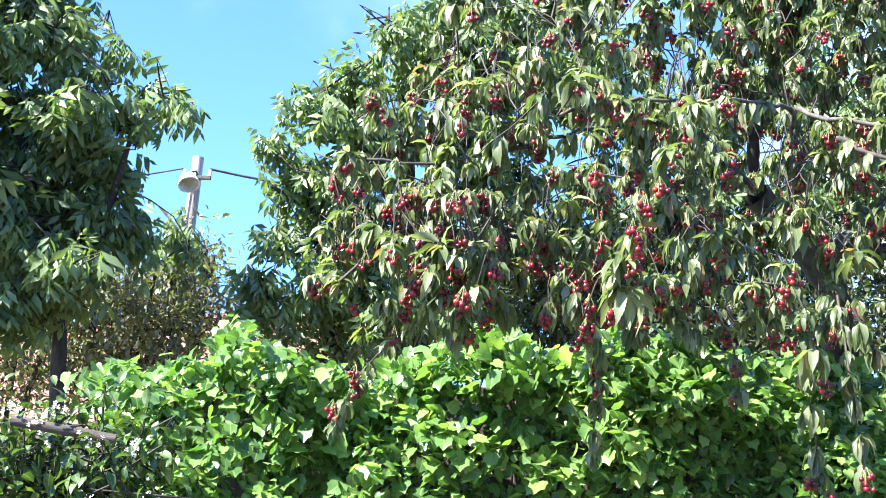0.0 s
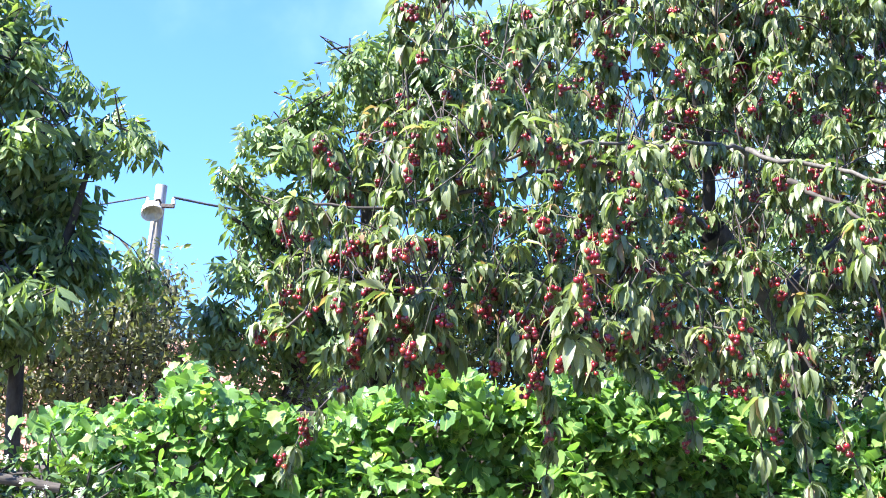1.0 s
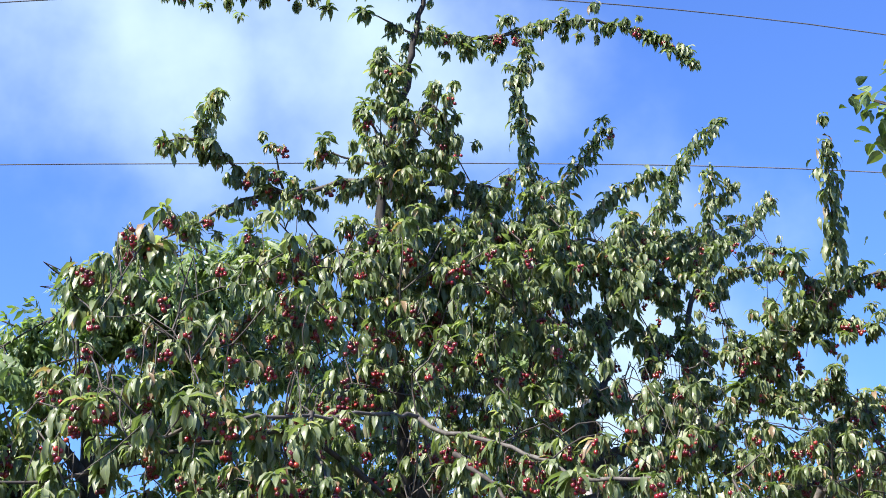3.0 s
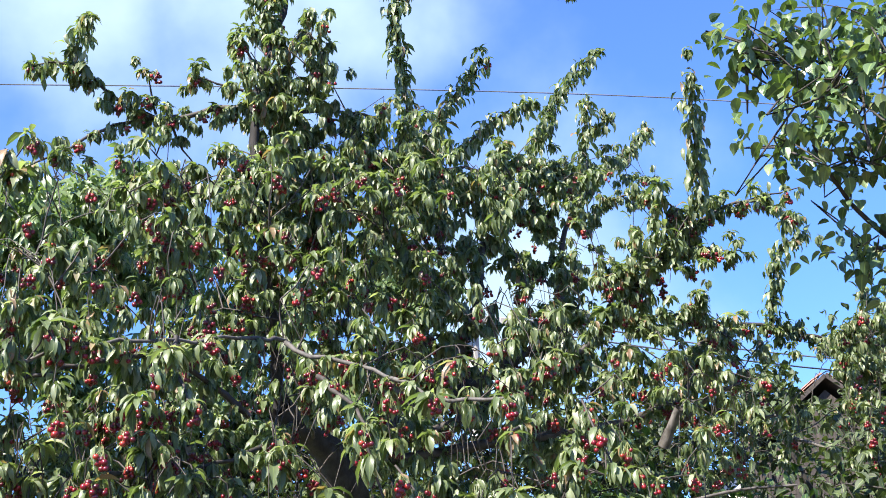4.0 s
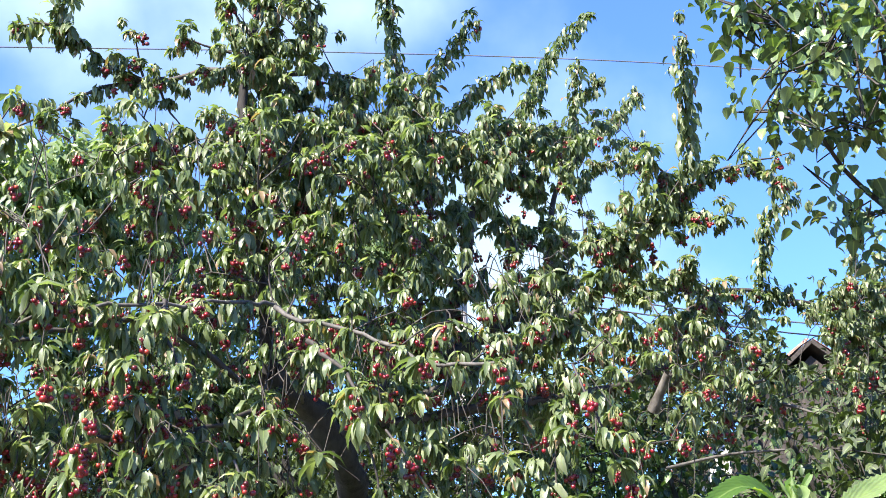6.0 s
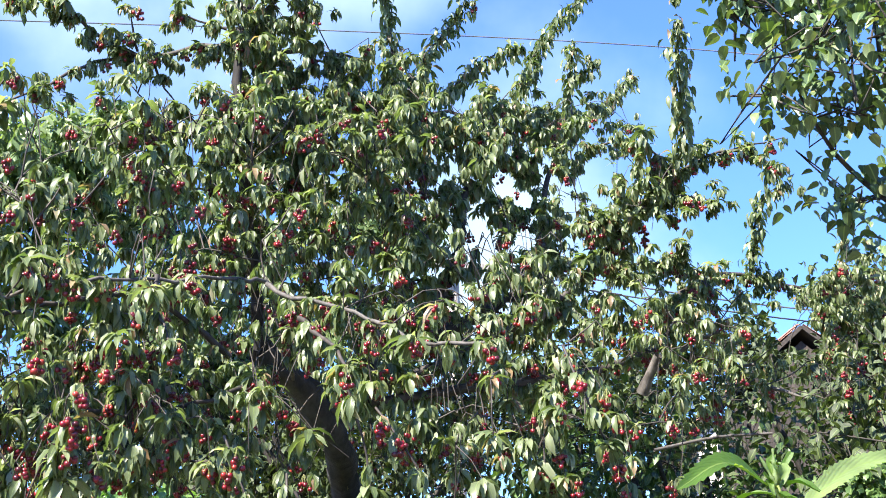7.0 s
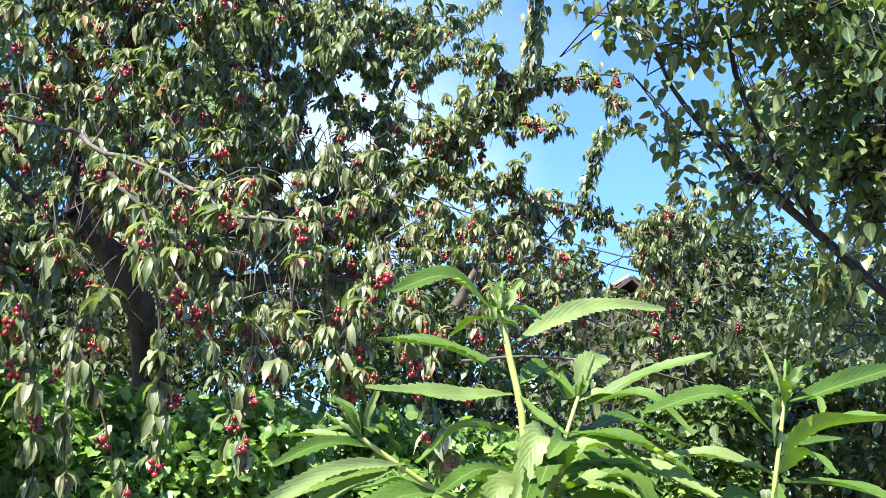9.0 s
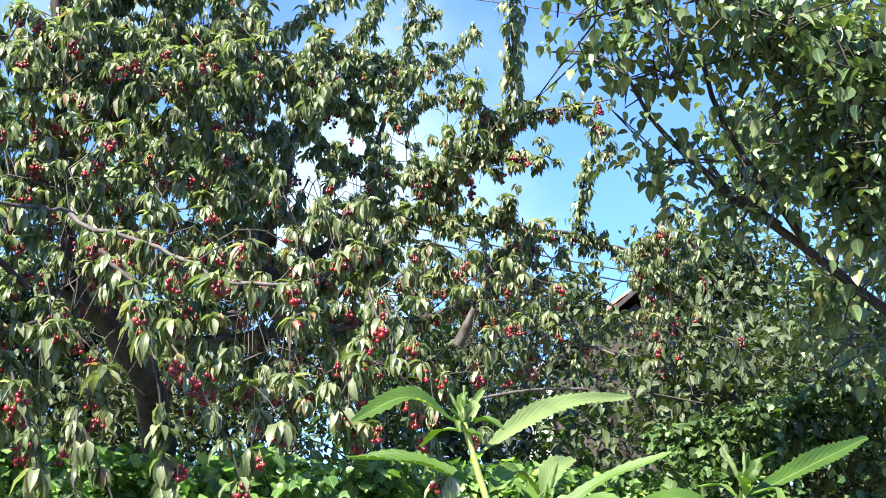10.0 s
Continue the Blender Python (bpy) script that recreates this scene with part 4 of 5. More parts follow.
# walnut behind the cherry tree
leafy_tree("walnut_tree", (-0.03, 7.00, 1.80),
           [([(*(-0.03, 7.00, 1.80)[:2], -0.1), (-0.12, 6.92, 2.67), (-0.21, 6.65, 3.42), (-0.12, 6.35, 4.30), (0.18, 6.48, 4.13)], 0.12, 0.025),
            ([(-0.19, 6.69, 3.27), (-0.42, 6.40, 3.53), (-0.57, 6.22, 3.72)], 0.04, 0.006),
            ([(-0.16, 6.75, 3.03), (-0.56, 6.48, 3.20), (-0.91, 6.30, 3.36)], 0.045, 0.01)],
           [((-0.56, 6.49, 3.17), (0.24, 0.4, 0.32), 43), ((-0.43, 6.33, 3.75), (0.2, 0.4, 0.2), 28), ((0.08, 6.39, 3.93), (0.36, 0.5, 0.3), 42), ((0.44, 6.94, 3.46), (0.4, 0.4, 0.3), 33), ((1.31, 7.08, 3.32), (0.5, 0.4, 0.28), 33), ((-0.01, 6.36, 4.17), (0.26, 0.4, 0.2), 21), ((0.26, 6.29, 4.35), (0.2, 0.4, 0.13), 17)] + [
            ((-0.68, 6.30, 3.43), (0.12, 0.3, 0.14), 13), ((-0.86, 6.25, 3.55), (0.04, 0.2, 0.05), 4), ((-0.83, 6.31, 3.37), (0.06, 0.2, 0.08), 5), ((-0.82, 6.37, 3.11), (0.06, 0.2, 0.1), 5), ((-0.91, 6.52, 2.86), (0.07, 0.2, 0.09), 7), ((-0.70, 6.20, 3.76), (0.07, 0.2, 0.05), 6), ((-0.50, 6.14, 3.96), (0.08, 0.2, 0.05), 6), ((-0.29, 6.09, 4.12), (0.08, 0.2, 0.05), 6), ((-0.38, 6.78, 2.83), (0.55, 0.6, 0.25), 42), ((-0.11, 6.29, 4.26), (0.22, 0.4, 0.16), 17), ((0.58, 6.18, 4.44), (0.17, 0.3, 0.1), 16), ((0.29, 6.33, 4.15), (0.3, 0.4, 0.3), 24),
            ((0.20, 6.60, 4.38), (0.24, 0.30, 0.24), 9), ((0.66, 6.60, 4.45), (0.18, 0.30, 0.18), 6), ((0.23, 6.60, 3.89), (0.30, 0.30, 0.30), 14), ((0.86, 6.60, 3.96), (0.30, 0.30, 0.30), 14), ((1.56, 6.60, 3.89), (0.24, 0.30, 0.24), 9), ((2.08, 6.60, 3.57), (0.18, 0.30, 0.18), 6), ((0.96, 6.60, 3.47), (0.27, 0.30, 0.27), 11),
            ((0.70, 6.50, 4.10), (0.24, 0.30, 0.24), 14), ((1.16, 6.50, 3.75), (0.24, 0.30, 0.24), 14), ((1.64, 6.50, 4.12), (0.27, 0.30, 0.27), 17), ((1.93, 6.50, 3.48), (0.24, 0.30, 0.24), 14), ((1.47, 6.50, 3.34), (0.21, 0.30, 0.21), 11), ((-0.62, 6.50, 2.82), (0.15, 0.30, 0.15), 6), ((0.22, 6.50, 4.39), (0.21, 0.30, 0.21), 11), ((2.06, 6.50, 4.44), (0.21, 0.30, 0.21), 11), ((2.14, 6.30, 3.94), (0.20, 0.30, 0.20), 22), ((2.26, 6.30, 3.47), (0.17, 0.30, 0.17), 16), ((1.96, 6.30, 4.03), (0.14, 0.30, 0.14), 12)],
           LEAF_WALNUT, M_WALNUT_LEAF, M_DARK_BARK, "green walnut tree standing behind the cherry tree", "tree", 0.085, 12, 0.7, (0, 0, 2), 120, spread=0.06, share=2, twig=0.006)
# apricot on the right
leafy_tree("apricot_tree", (2.88, 1.62, 1.91),
           [([(*(2.88, 1.62, 1.91)[:2], -0.1), (2.87, 1.64, 1.91), (2.85, 1.93, 2.22), (2.74, 2.15, 2.43), (2.63, 2.29, 2.61), (2.47, 2.34, 2.73)], 0.03, 0.011),
            ([(2.57, 2.30, 2.66), (2.33, 2.35, 2.83), (2.20, 2.33, 2.92), (2.08, 2.28, 3.05)], 0.012, 0.003),
            ([(2.63, 2.28, 2.62), (2.41, 2.34, 3.01), (2.28, 2.21, 3.37)], 0.011, 0.004),
            ([(2.77, 2.12, 2.40), (2.64, 2.12, 2.73), (2.35, 2.01, 3.37)], 0.01, 0.004),
            ([(2.47, 2.34, 2.73), (2.39, 2.33, 2.76), (2.31, 2.30, 2.82)], 0.01, 0.003)],
           [((2.03, 2.18, 3.17), (0.22, 0.25, 0.2), 32), ((1.93, 2.22, 3.28), (0.06, 0.12, 0.11), 12), ((2.19, 2.10, 3.22), (0.18, 0.25, 0.22), 19), ((2.02, 2.25, 3.04), (0.1, 0.15, 0.06), 6),
            # clumps from (2.85, 2.45, 3.08) to (2.8, 2.7, 3.2) are added to shade the bushes
            ((2.65, 2.12, 2.73), (0.1, 0.15, 0.1), 16), ((2.25, 2.35, 2.81), (0.04, 0.1, 0.07), 7), ((2.45, 2.31, 2.70), (0.1, 0.12, 0.04), 7), ((2.57, 1.98, 2.85), (0.12, 0.3, 0.3), 70), ((2.39, 2.04, 3.06), (0.13, 0.2, 0.1), 22), ((2.20, 2.23, 2.99), (0.06, 0.1, 0.08), 7), ((2.31, 2.13, 3.02), (0.08, 0.15, 0.08), 10)] + [((2.45, 1.90, 2.94), (0.1, 0.2, 0.14), 32), ((2.76, 2.07, 2.57), (0.16, 0.25, 0.16), 10), ((2.86, 2.33, 2.37), (0.1, 0.15, 0.1), 9), ((2.85, 2.45, 3.08), (0.26, 0.25, 0.24), 40), ((3.0, 2.3, 3.5), (0.4, 0.3, 0.3), 40), ((3.0, 2.8, 3.1), (0.2, 0.25, 0.25), 32), ((2.8, 2.7, 3.2), (0.14, 0.2, 0.18), 16), ((3.10, 2.60, 2.62), (0.1, 0.2, 0.1), 14), ((3.09, 2.70, 2.48), (0.08, 0.15, 0.08), 8)],
           LEAF_APRICOT, M_APRICOT_LEAF, M_DARK_BARK, "apricot tree with round leaves on dark branches", "tree", 0.038, 13, 0.9, (0.4, 0, 2), 300, spread=0.062, twig=0.003)


def shrub(name, center, radii, clumps, label, mat, size=0.07, per=16, template=LEAF_SMALL, category="shrub", stems=5, spread=0.16, stem_r=0.035):
    c, r = np.array(center), np.array(radii)
    st = []
    for k in range(stems):
        a = rng.uniform(0, 2 * np.pi)
        top = c + r * np.array([0.6 * math.cos(a), 0.6 * math.sin(a), 0.55])
        st.append(([(c[0] + 0.1 * math.cos(a), c[1] + 0.1 * math.sin(a), -0.05), tuple((top + c * [1, 1, 0.7]) / 2), tuple(top)], stem_r, stem_r * 0.3))
    return leafy_tree(name, c, st, [(center, radii, clumps)], template, mat, M_DARK_BARK, label, category, size, per, 0.2, spread=spread, trunk=False)


# dusty shrubs beyond the hedge, on the left
shrub("shrub", (-1.89, 7.46, 2.85), (0.75, 0.6, 0.33), 260, "thin brownish shrub in front of a tiled roof", M_SHRUB_LEAF, 0.05, 20)
shrub("shrub", (-1.61, 7.89, 3.14), (0.2, 0.4, 0.36), 90, "thin upright shrub beside the lamp pole", M_SHRUB_LEAF, 0.05, 14, spread=0.07)
shrub("shrub", (-2.47, 7.11, 2.62), (0.8, 0.5, 0.32), 220, "dusty grey-green shrub beyond the hedge", M_SHRUB_LEAF, 0.05, 20)
shrub("bush", (-0.81, 6.88, 2.58), (0.5, 0.5, 0.3), 60, "green bush under the walnut tree", M_WALNUT_LEAF, 0.05, 26, category="bush")
shrub("bush", (0.43, 7.86, 3.02), (1.5, 0.6, 0.42), 260, "green bush behind the hedge, leaves coloured dark for shade", M_FAR_LEAF_SHADED, 0.06, 20, category="bush")
# trees and bushes beyond, on the right, coloured dark for shade
shrub("tree", (4.69, 6.93, 3.52), (0.26, 0.3, 0.2), 60, "grey-green tree top beside the tiled gable", M_FAR_LEAF_SHADED, 0.06, 20, category="tree")
shrub("bush", (1.35, 7.32, 3.13), (1.35, 0.5, 0.36), 230, "green bush behind the cherry tree, its shade in the leaf colour", M_FAR_LEAF_SHADED, 0.06, 20, category="bush")
shrub("bush", (3.15, 6.35, 2.97), (0.9, 0.5, 0.3), 140, "green bush behind the cherry tree, its shade in the leaf colour", M_FAR_LEAF_SHADED, 0.06, 20, category="bush")
shrub("bush", (3.98, 3.67, 2.36), (1.2, 0.4, 0.18), 150, "dense bush beside the hedge, leaves coloured dark for shade", M_FAR_LEAF_SHADED, 0.06, 20, category="bush")
shrub("bush", (1.65, 6.90, 2.83), (1.1, 0.6, 0.34), 190, "green bush behind the hedge, leaves coloured dark for shade", M_FAR_LEAF_SHADED, 0.06, 20, category="bush")
shrub("bush", (1.90, 6.25, 2.59), (1.0, 0.5, 0.3), 150, "green bush behind the hedge, leaves coloured dark for shade", M_FAR_LEAF_SHADED, 0.06, 20, category="bush")
shrub("bush", (3.11, 4.77, 2.28), (1.3, 0.45, 0.32), 130, "dark green bush behind the ivy", M_BRAMBLE_LEAF, 0.055, 24, category="bush")
shrub("bush", (4.17, 5.23, 2.72), (1.0, 0.5, 0.4), 110, "dense bush at the garden's end, leaves coloured dark for shade", M_FAR_LEAF_SHADED, 0.06, 20, category="bush")
shrub("bush", (3.50, 6.58, 3.11), (1.3, 0.7, 0.55), 150, "green bush behind the cherry tree, its shade in the leaf colour", M_FAR_LEAF_SHADED, 0.06, 20, category="bush")
shrub("bush", (4.95, 4.6, 2.2), (0.8, 0.3, 0.2), 110, "dense bush added behind the board fence, coloured dark for shade", M_FAR_LEAF_SHADED, 0.055, 22, category="bush")
shrub("tree", (5.28, 6.02, 3.43), (0.52, 0.6, 0.42), 230, "grey-green tree in front of a tiled roof", M_FAR_LEAF_SHADED, 0.06, 20, category="tree")
shrub("bush", (4.90, 4.89, 2.83), (0.45, 0.4, 0.34), 120, "dense bush at the garden's end, leaves coloured dark for shade", M_FAR_LEAF_SHADED, 0.06, 20, category="bush")
shrub("tree", (6.65, 6.10, 3.66), (0.6, 0.7, 0.6), 120, "pale green tree at the end of the garden", M_FAR_LEAF_SHADED, 0.06, 20, category="tree")
shrub("bush", (4.19, 3.9, 2.47), (0.75, 0.4, 0.25), 130, "green bush beside the hedge, shade put into its leaf colour", M_FAR_LEAF_SHADED, 0.055, 24, category="bush")


# ---------------------------------------------------------------- ivy hedge on its fence
HEDGE_Y = 3.95
hedge = thing("ivy_hedge", (0.6, HEDGE_Y, 0), "bright green ivy hedge grown over a fence", "hedge")
n_ivy = 26000
hx = rng.uniform(-1.35, 3.6, n_ivy)
TOP_X = [-1.41, -1.21, -1.13, -1.00, -0.89, -0.78, -0.66, -0.51, -0.37, -0.21, -0.10, 0.04, 0.12, 0.24, 0.36, 0.55, 0.81, 1.06, 1.33]
TOP_Z = [1.96, 1.99, 2.06, 2.11, 2.06, 2.12, 2.09, 2.15, 2.10, 2.08, 2.13, 2.20, 2.21, 2.20, 2.17, 2.23, 2.20, 2.18, 2.16]
top = np.interp(hx, TOP_X, TOP_Z) + np.array([0.03 * noise.noise((x * 4.1, 7, 0)) + 0.035 * noise.noise((x * 11, 9, 0)) for x in hx])
hz = np.where(rng.random(n_ivy) < 0.87, top - rng.uniform(0, 1, n_ivy) ** 1.3 * 0.75, rng.uniform(0.05, 1.5, n_ivy))
bulge = np.array([0.2 * noise.noise((x * 2.2, 0, z * 3.0)) + 0.12 * noise.noise((x * 6, 4, z * 6)) for x, z in zip(hx, hz)])
hy = HEDGE_Y - 0.22 + bulge - rng.uniform(0, 0.12, n_ivy) + np.clip((hz - top + 0.18) / 0.18, 0, 1) * rng.uniform(0, 0.45, n_ivy)
tall = (-0.64, 4.10, 2.27)
spike = np.exp(-((hx - tall[0]) / 0.07) ** 2)
hz = hz + spike * (hz > 1.9) * rng.uniform(0, 0.2, n_ivy)
ivy_at = np.stack([hx, hy, hz], 1)
ivy_at = ivy_at[hx > np.interp(hz, [1.81, 2.06], [-0.82, -1.11]) + rng.normal(0, 0.04, n_ivy)]     # gives way to the bramble
n_ivy = len(ivy_at)
ivy_way = np.stack([rng.normal(0, 0.6, n_ivy), -0.55 + rng.normal(0, 0.35, n_ivy), -0.5 + rng.normal(0, 0.55, n_ivy)], 1)
leaves("leaf", LEAF_IVY, leaf_poses(ivy_at, ivy_way, np.where(rng.random(n_ivy) < 0.72, rng.uniform(0.026, 0.048, n_ivy), rng.uniform(0.045, 0.07, n_ivy)), 0.5), M_IVY_LEAF, hedge, (0.0, 3.6, 2.2), 300)
vines = []
for k in range(46):
    x = rng.uniform(-0.8, 3.5)
    vines.append(tube_data(spline([(x, HEDGE_Y - 0.05, 0), (x + rng.normal(0, 0.1), HEDGE_Y - 0.12, 0.8), (x + rng.normal(0, 0.2), HEDGE_Y - 0.1, 1.5), (x + rng.normal(0, 0.25), HEDGE_Y, 2.1)], 0.12), 0.014, 0.004, 5, 0.1))
put("stems", mesh_of("stems", *join(vines), M_DARK_BARK), hedge, kind="stuff")

# leafy vine over the bushes beside the hedge
vine = thing("vine", (3.0, 3.4, 0), "green vine climbing over the dark bushes", "vine")
n_vine = 2600
vx = rng.uniform(2.86, 4.15, n_vine)
vtop = np.interp(vx, [2.86, 3.14, 3.44, 3.81, 4.15], [2.28, 2.38, 2.44, 2.52, 2.58]) + np.array([0.07 * noise.noise((x * 5, 2, 0)) for x in vx])
vz = vtop - 0.04 - rng.uniform(0, 1, n_vine) ** 1.6 * 0.22 - (rng.random(n_vine) < 0.16) * rng.uniform(0, 0.5, n_vine)
vy = 3.3 + np.array([0.16 * noise.noise((x * 5, 1, z * 5)) for x, z in zip(vx, vz)]) + rng.uniform(-0.05, 0.1, n_vine)
v_way = np.stack([rng.normal(0, 0.6, n_vine), -0.5 + rng.normal(0, 0.35, n_vine), -0.5 + rng.normal(0, 0.5, n_vine)], 1)
strew("foliage", LEAF_IVY, leaf_poses(np.stack([vx, vy, vz], 1), v_way, rng.uniform(0.022, 0.045, n_vine), 0.6), M_BRAMBLE_LEAF, vine)
runners = []
for k in range(14):
    x = rng.uniform(vx.min(), vx.max())
    runners.append(tube_data(spline([(x, 3.4, -0.05), (x + rng.normal(0, 0.08), 3.38, 1.0), (x + rng.normal(0, 0.15), 3.34, 1.95)], 0.12), 0.01, 0.003, 5, 0.1))
put("stems", mesh_of("stems", *join(runners), M_DARK_BARK), vine, kind="stuff")


def box(sx, sy, sz, bevel=0.004):
    bm = bmesh.new()
    bmesh.ops.create_cube(bm, size=1)
    bmesh.ops.scale(bm, vec=(sx, sy, sz), verts=bm.verts)
    if bevel:
        bmesh.ops.bevel(bm, geom=bm.edges[:], offset=bevel, segments=1, affect="EDGES")
    return bm


def slab(name, at, sizes, mat, parent, turn=0.0, label="", tilt=0.0, bevel=0.004):
    me = bpy.data.meshes.new(name)
    bm = box(*sizes, bevel)
    bm.to_mesh(me)
    bm.free()
    me.materials.append(mat)
    return put(name, me, parent, label, m=pose(*at, tilt, 0, turn))


fence = thing("fence", (0.6, HEDGE_Y + 0.12, 0), "board fence under the ivy, coloured near black for shade", "fence")
# boards beyond the ivy's right end are added as the dark of the hollow
for k in range(52):
    slab("board", (-0.8 + k * 0.14, HEDGE_Y + 0.12, 1.05 + rng.uniform(-0.03, 0.03)), (0.1385, 0.022, 2.1), M_BOARD, fence)
for z in (0.5, 1.5):
    slab("rail", (2.77, HEDGE_Y + 0.155, z), (7.25, 0.045, 0.08), M_BOARD, fence)
for x in (-0.75, 0.7, 2.2, 3.65, 5.0, 6.3):
    slab("post", (x, HEDGE_Y + 0.23, 0.95), (0.09, 0.09, 2.0), M_BOARD, fence)

# ---------------------------------------------------------------- lamp pole, second pole, wires
lp = (-1.95, 9.39, 4.44)
lamp_pole = thing("lamp_pole", (lp[0] - 0.1, lp[1], 0), "weathered wooden pole carrying a small street lamp and wires", "pole")
lower = (-1.98, 9.54, 3.85)
foot = (lp[0] + (lower[0] - lp[0]) * (lp[2] / (lp[2] - lower[2])), lp[1], -0.2)
rod("pole", [foot, tuple((np.array(foot) + lp) / 2), lp], 0.075, 0.045, M_POLE, lamp_pole, sides=12, step=0.3, knot=0.02)
wire_at = (-1.93, 9.37, 4.23)
slab("bracket", (wire_at[0], wire_at[1] - 0.07, wire_at[2] + 0.02), (0.22, 0.03, 0.03), M_IRON, lamp_pole)
for dx in (-0.1, 0.1):
    bm = bmesh.new()
    bmesh.ops.create_cone(bm, cap_ends=True, segments=10, radius1=0.018, radius2=0.013, depth=0.05)
    me = bpy.data.meshes.new("insulator")
    bm.to_mesh(me)
    bm.free()
    me.materials.append(M_CERAMIC)
    put("insulator", me, lamp_pole, "pale ceramic insulator", m=pose(wire_at[0] + dx, wire_at[1] - 0.07, wire_at[2] + 0.06))
head = (-1.98, 9.24, 4.20)
bm = bmesh.new()
prof = [(0.0, 0.0), (0.024, 0.068), (0.042, 0.063), (0.066, 0.033), (0.08, -0.013), (0.086, -0.04), (0.078, -0.04), (0.06, 0.009), (0.034, 0.04), (0.0, 0.0)]
rings = [[bm.verts.new((r * math.cos(a * math.pi / 8), r * math.sin(a * math.pi / 8), z)) for a in range(16)] for r, z in prof[1:-1]]
for a, b in zip(rings, rings[1:]):
    for k in range(16):
        bm.faces.new((a[k], b[k], b[(k + 1) % 16], a[(k + 1) % 16]))
bm.faces.new(rings[0])
bm.faces.new(list(reversed(rings[-1])))
bmesh.ops.recalc_face_normals(bm, faces=bm.faces)
me = bpy.data.meshes.new("lamp_head")
bm.to_mesh(me)
bm.free()
me.materials.append(M_LAMP)
put("lamp_head", me, lamp_pole, "round white enamel lamp head", m=pose(*head, -28, -18, 0))
rod("bracket", [tuple(np.array(head) + (0, 0, 0.06)), tuple(np.array(head) + (0.04, 0.06, 0.1)), tuple(np.array(wire_at) + (0, -0.02, 0.03))], 0.008, 0.008, M_IRON, lamp_pole)

p2 = (3.63, 9.85, 4.92)
second_pole = thing("utility_pole", (p2[0], p2[1], 0), "pale weathered wooden utility pole behind the cherry tree", "pole")
rod("pole", [(p2[0] - 0.02, p2[1], -0.2), (p2[0], p2[1], 2.5), p2], 0.085, 0.055, M_POLE, second_pole, sides=12, step=0.3, knot=0.01)
slab("crossarm", (p2[0] + 0.2, p2[1] - 0.08, p2[2] - 0.06), (0.9, 0.06, 0.06), M_POLE, second_pole, 8)


def wire(points, r, label):
    v, f = tube_data(spline(points, 0.5), r, r, 5)
    return tagged(new("power_line", mesh_of("power_line", v, f, M_WIRE)), label, "wire", "overhead wires")


wire([(-5.47, 6.94, 3.28), (-2.50, 9.02, 4.13), (wire_at[0] - 0.1, wire_at[1] - 0.07, wire_at[2] + 0.09)], 0.007, "thin dark overhead wire ending at the lamp pole")
wire([(wire_at[0] + 0.1, wire_at[1] - 0.07, wire_at[2] + 0.09), (-1.39, 9.52, 4.30), (0.54, 10.16, 4.53), (p2[0] - 0.2, p2[1] - 0.08, p2[2])], 0.011, "thick pale overhead cable between the two poles")
wire([(-4.97, 9.85, 6.21), (-1.98, 10.57, 6.97), (0.42, 10.65, 7.25), (2.24, 10.33, 7.26), (5.50, 9.33, 7.00), (9.41, 6.68, 5.68)], 0.006, "thin dark overhead wire high over the garden")
wire([(-4.96, 9.40, 7.12), (-2.08, 9.87, 8.19), (-0.19, 9.88, 8.56), (3.50, 9.30, 8.57), (5.11, 9.10, 8.47), (6.43, 8.80, 8.23), (9.73, 8.05, 7.14)], 0.006, "thin dark overhead wire high over the garden")
wire([(p2[0] + 0.5, p2[1] - 0.08, p2[2] - 0.02), (6.38, 9.79, 4.69), (9.68, 8.55, 4.23)], 0.008, "thin dark overhead wire beyond the trees")
wire([(p2[0] + 0.3, p2[1] - 0.08, p2[2] - 0.12), (6.84, 9.78, 4.55), (9.68, 8.59, 4.08)], 0.008, "thin dark overhead wire beyond the trees")

far_pole = thing("utility_pole", (9.41, 6.70, 0), "tall weathered wooden pole carrying the high wire", "pole")
rod("pole", [(9.41, 6.70, -0.2), (9.41, 6.70, 2.8), (9.41, 6.70, 5.85)], 0.085, 0.06, M_POLE, far_pole, sides=12, step=0.3, knot=0.01)


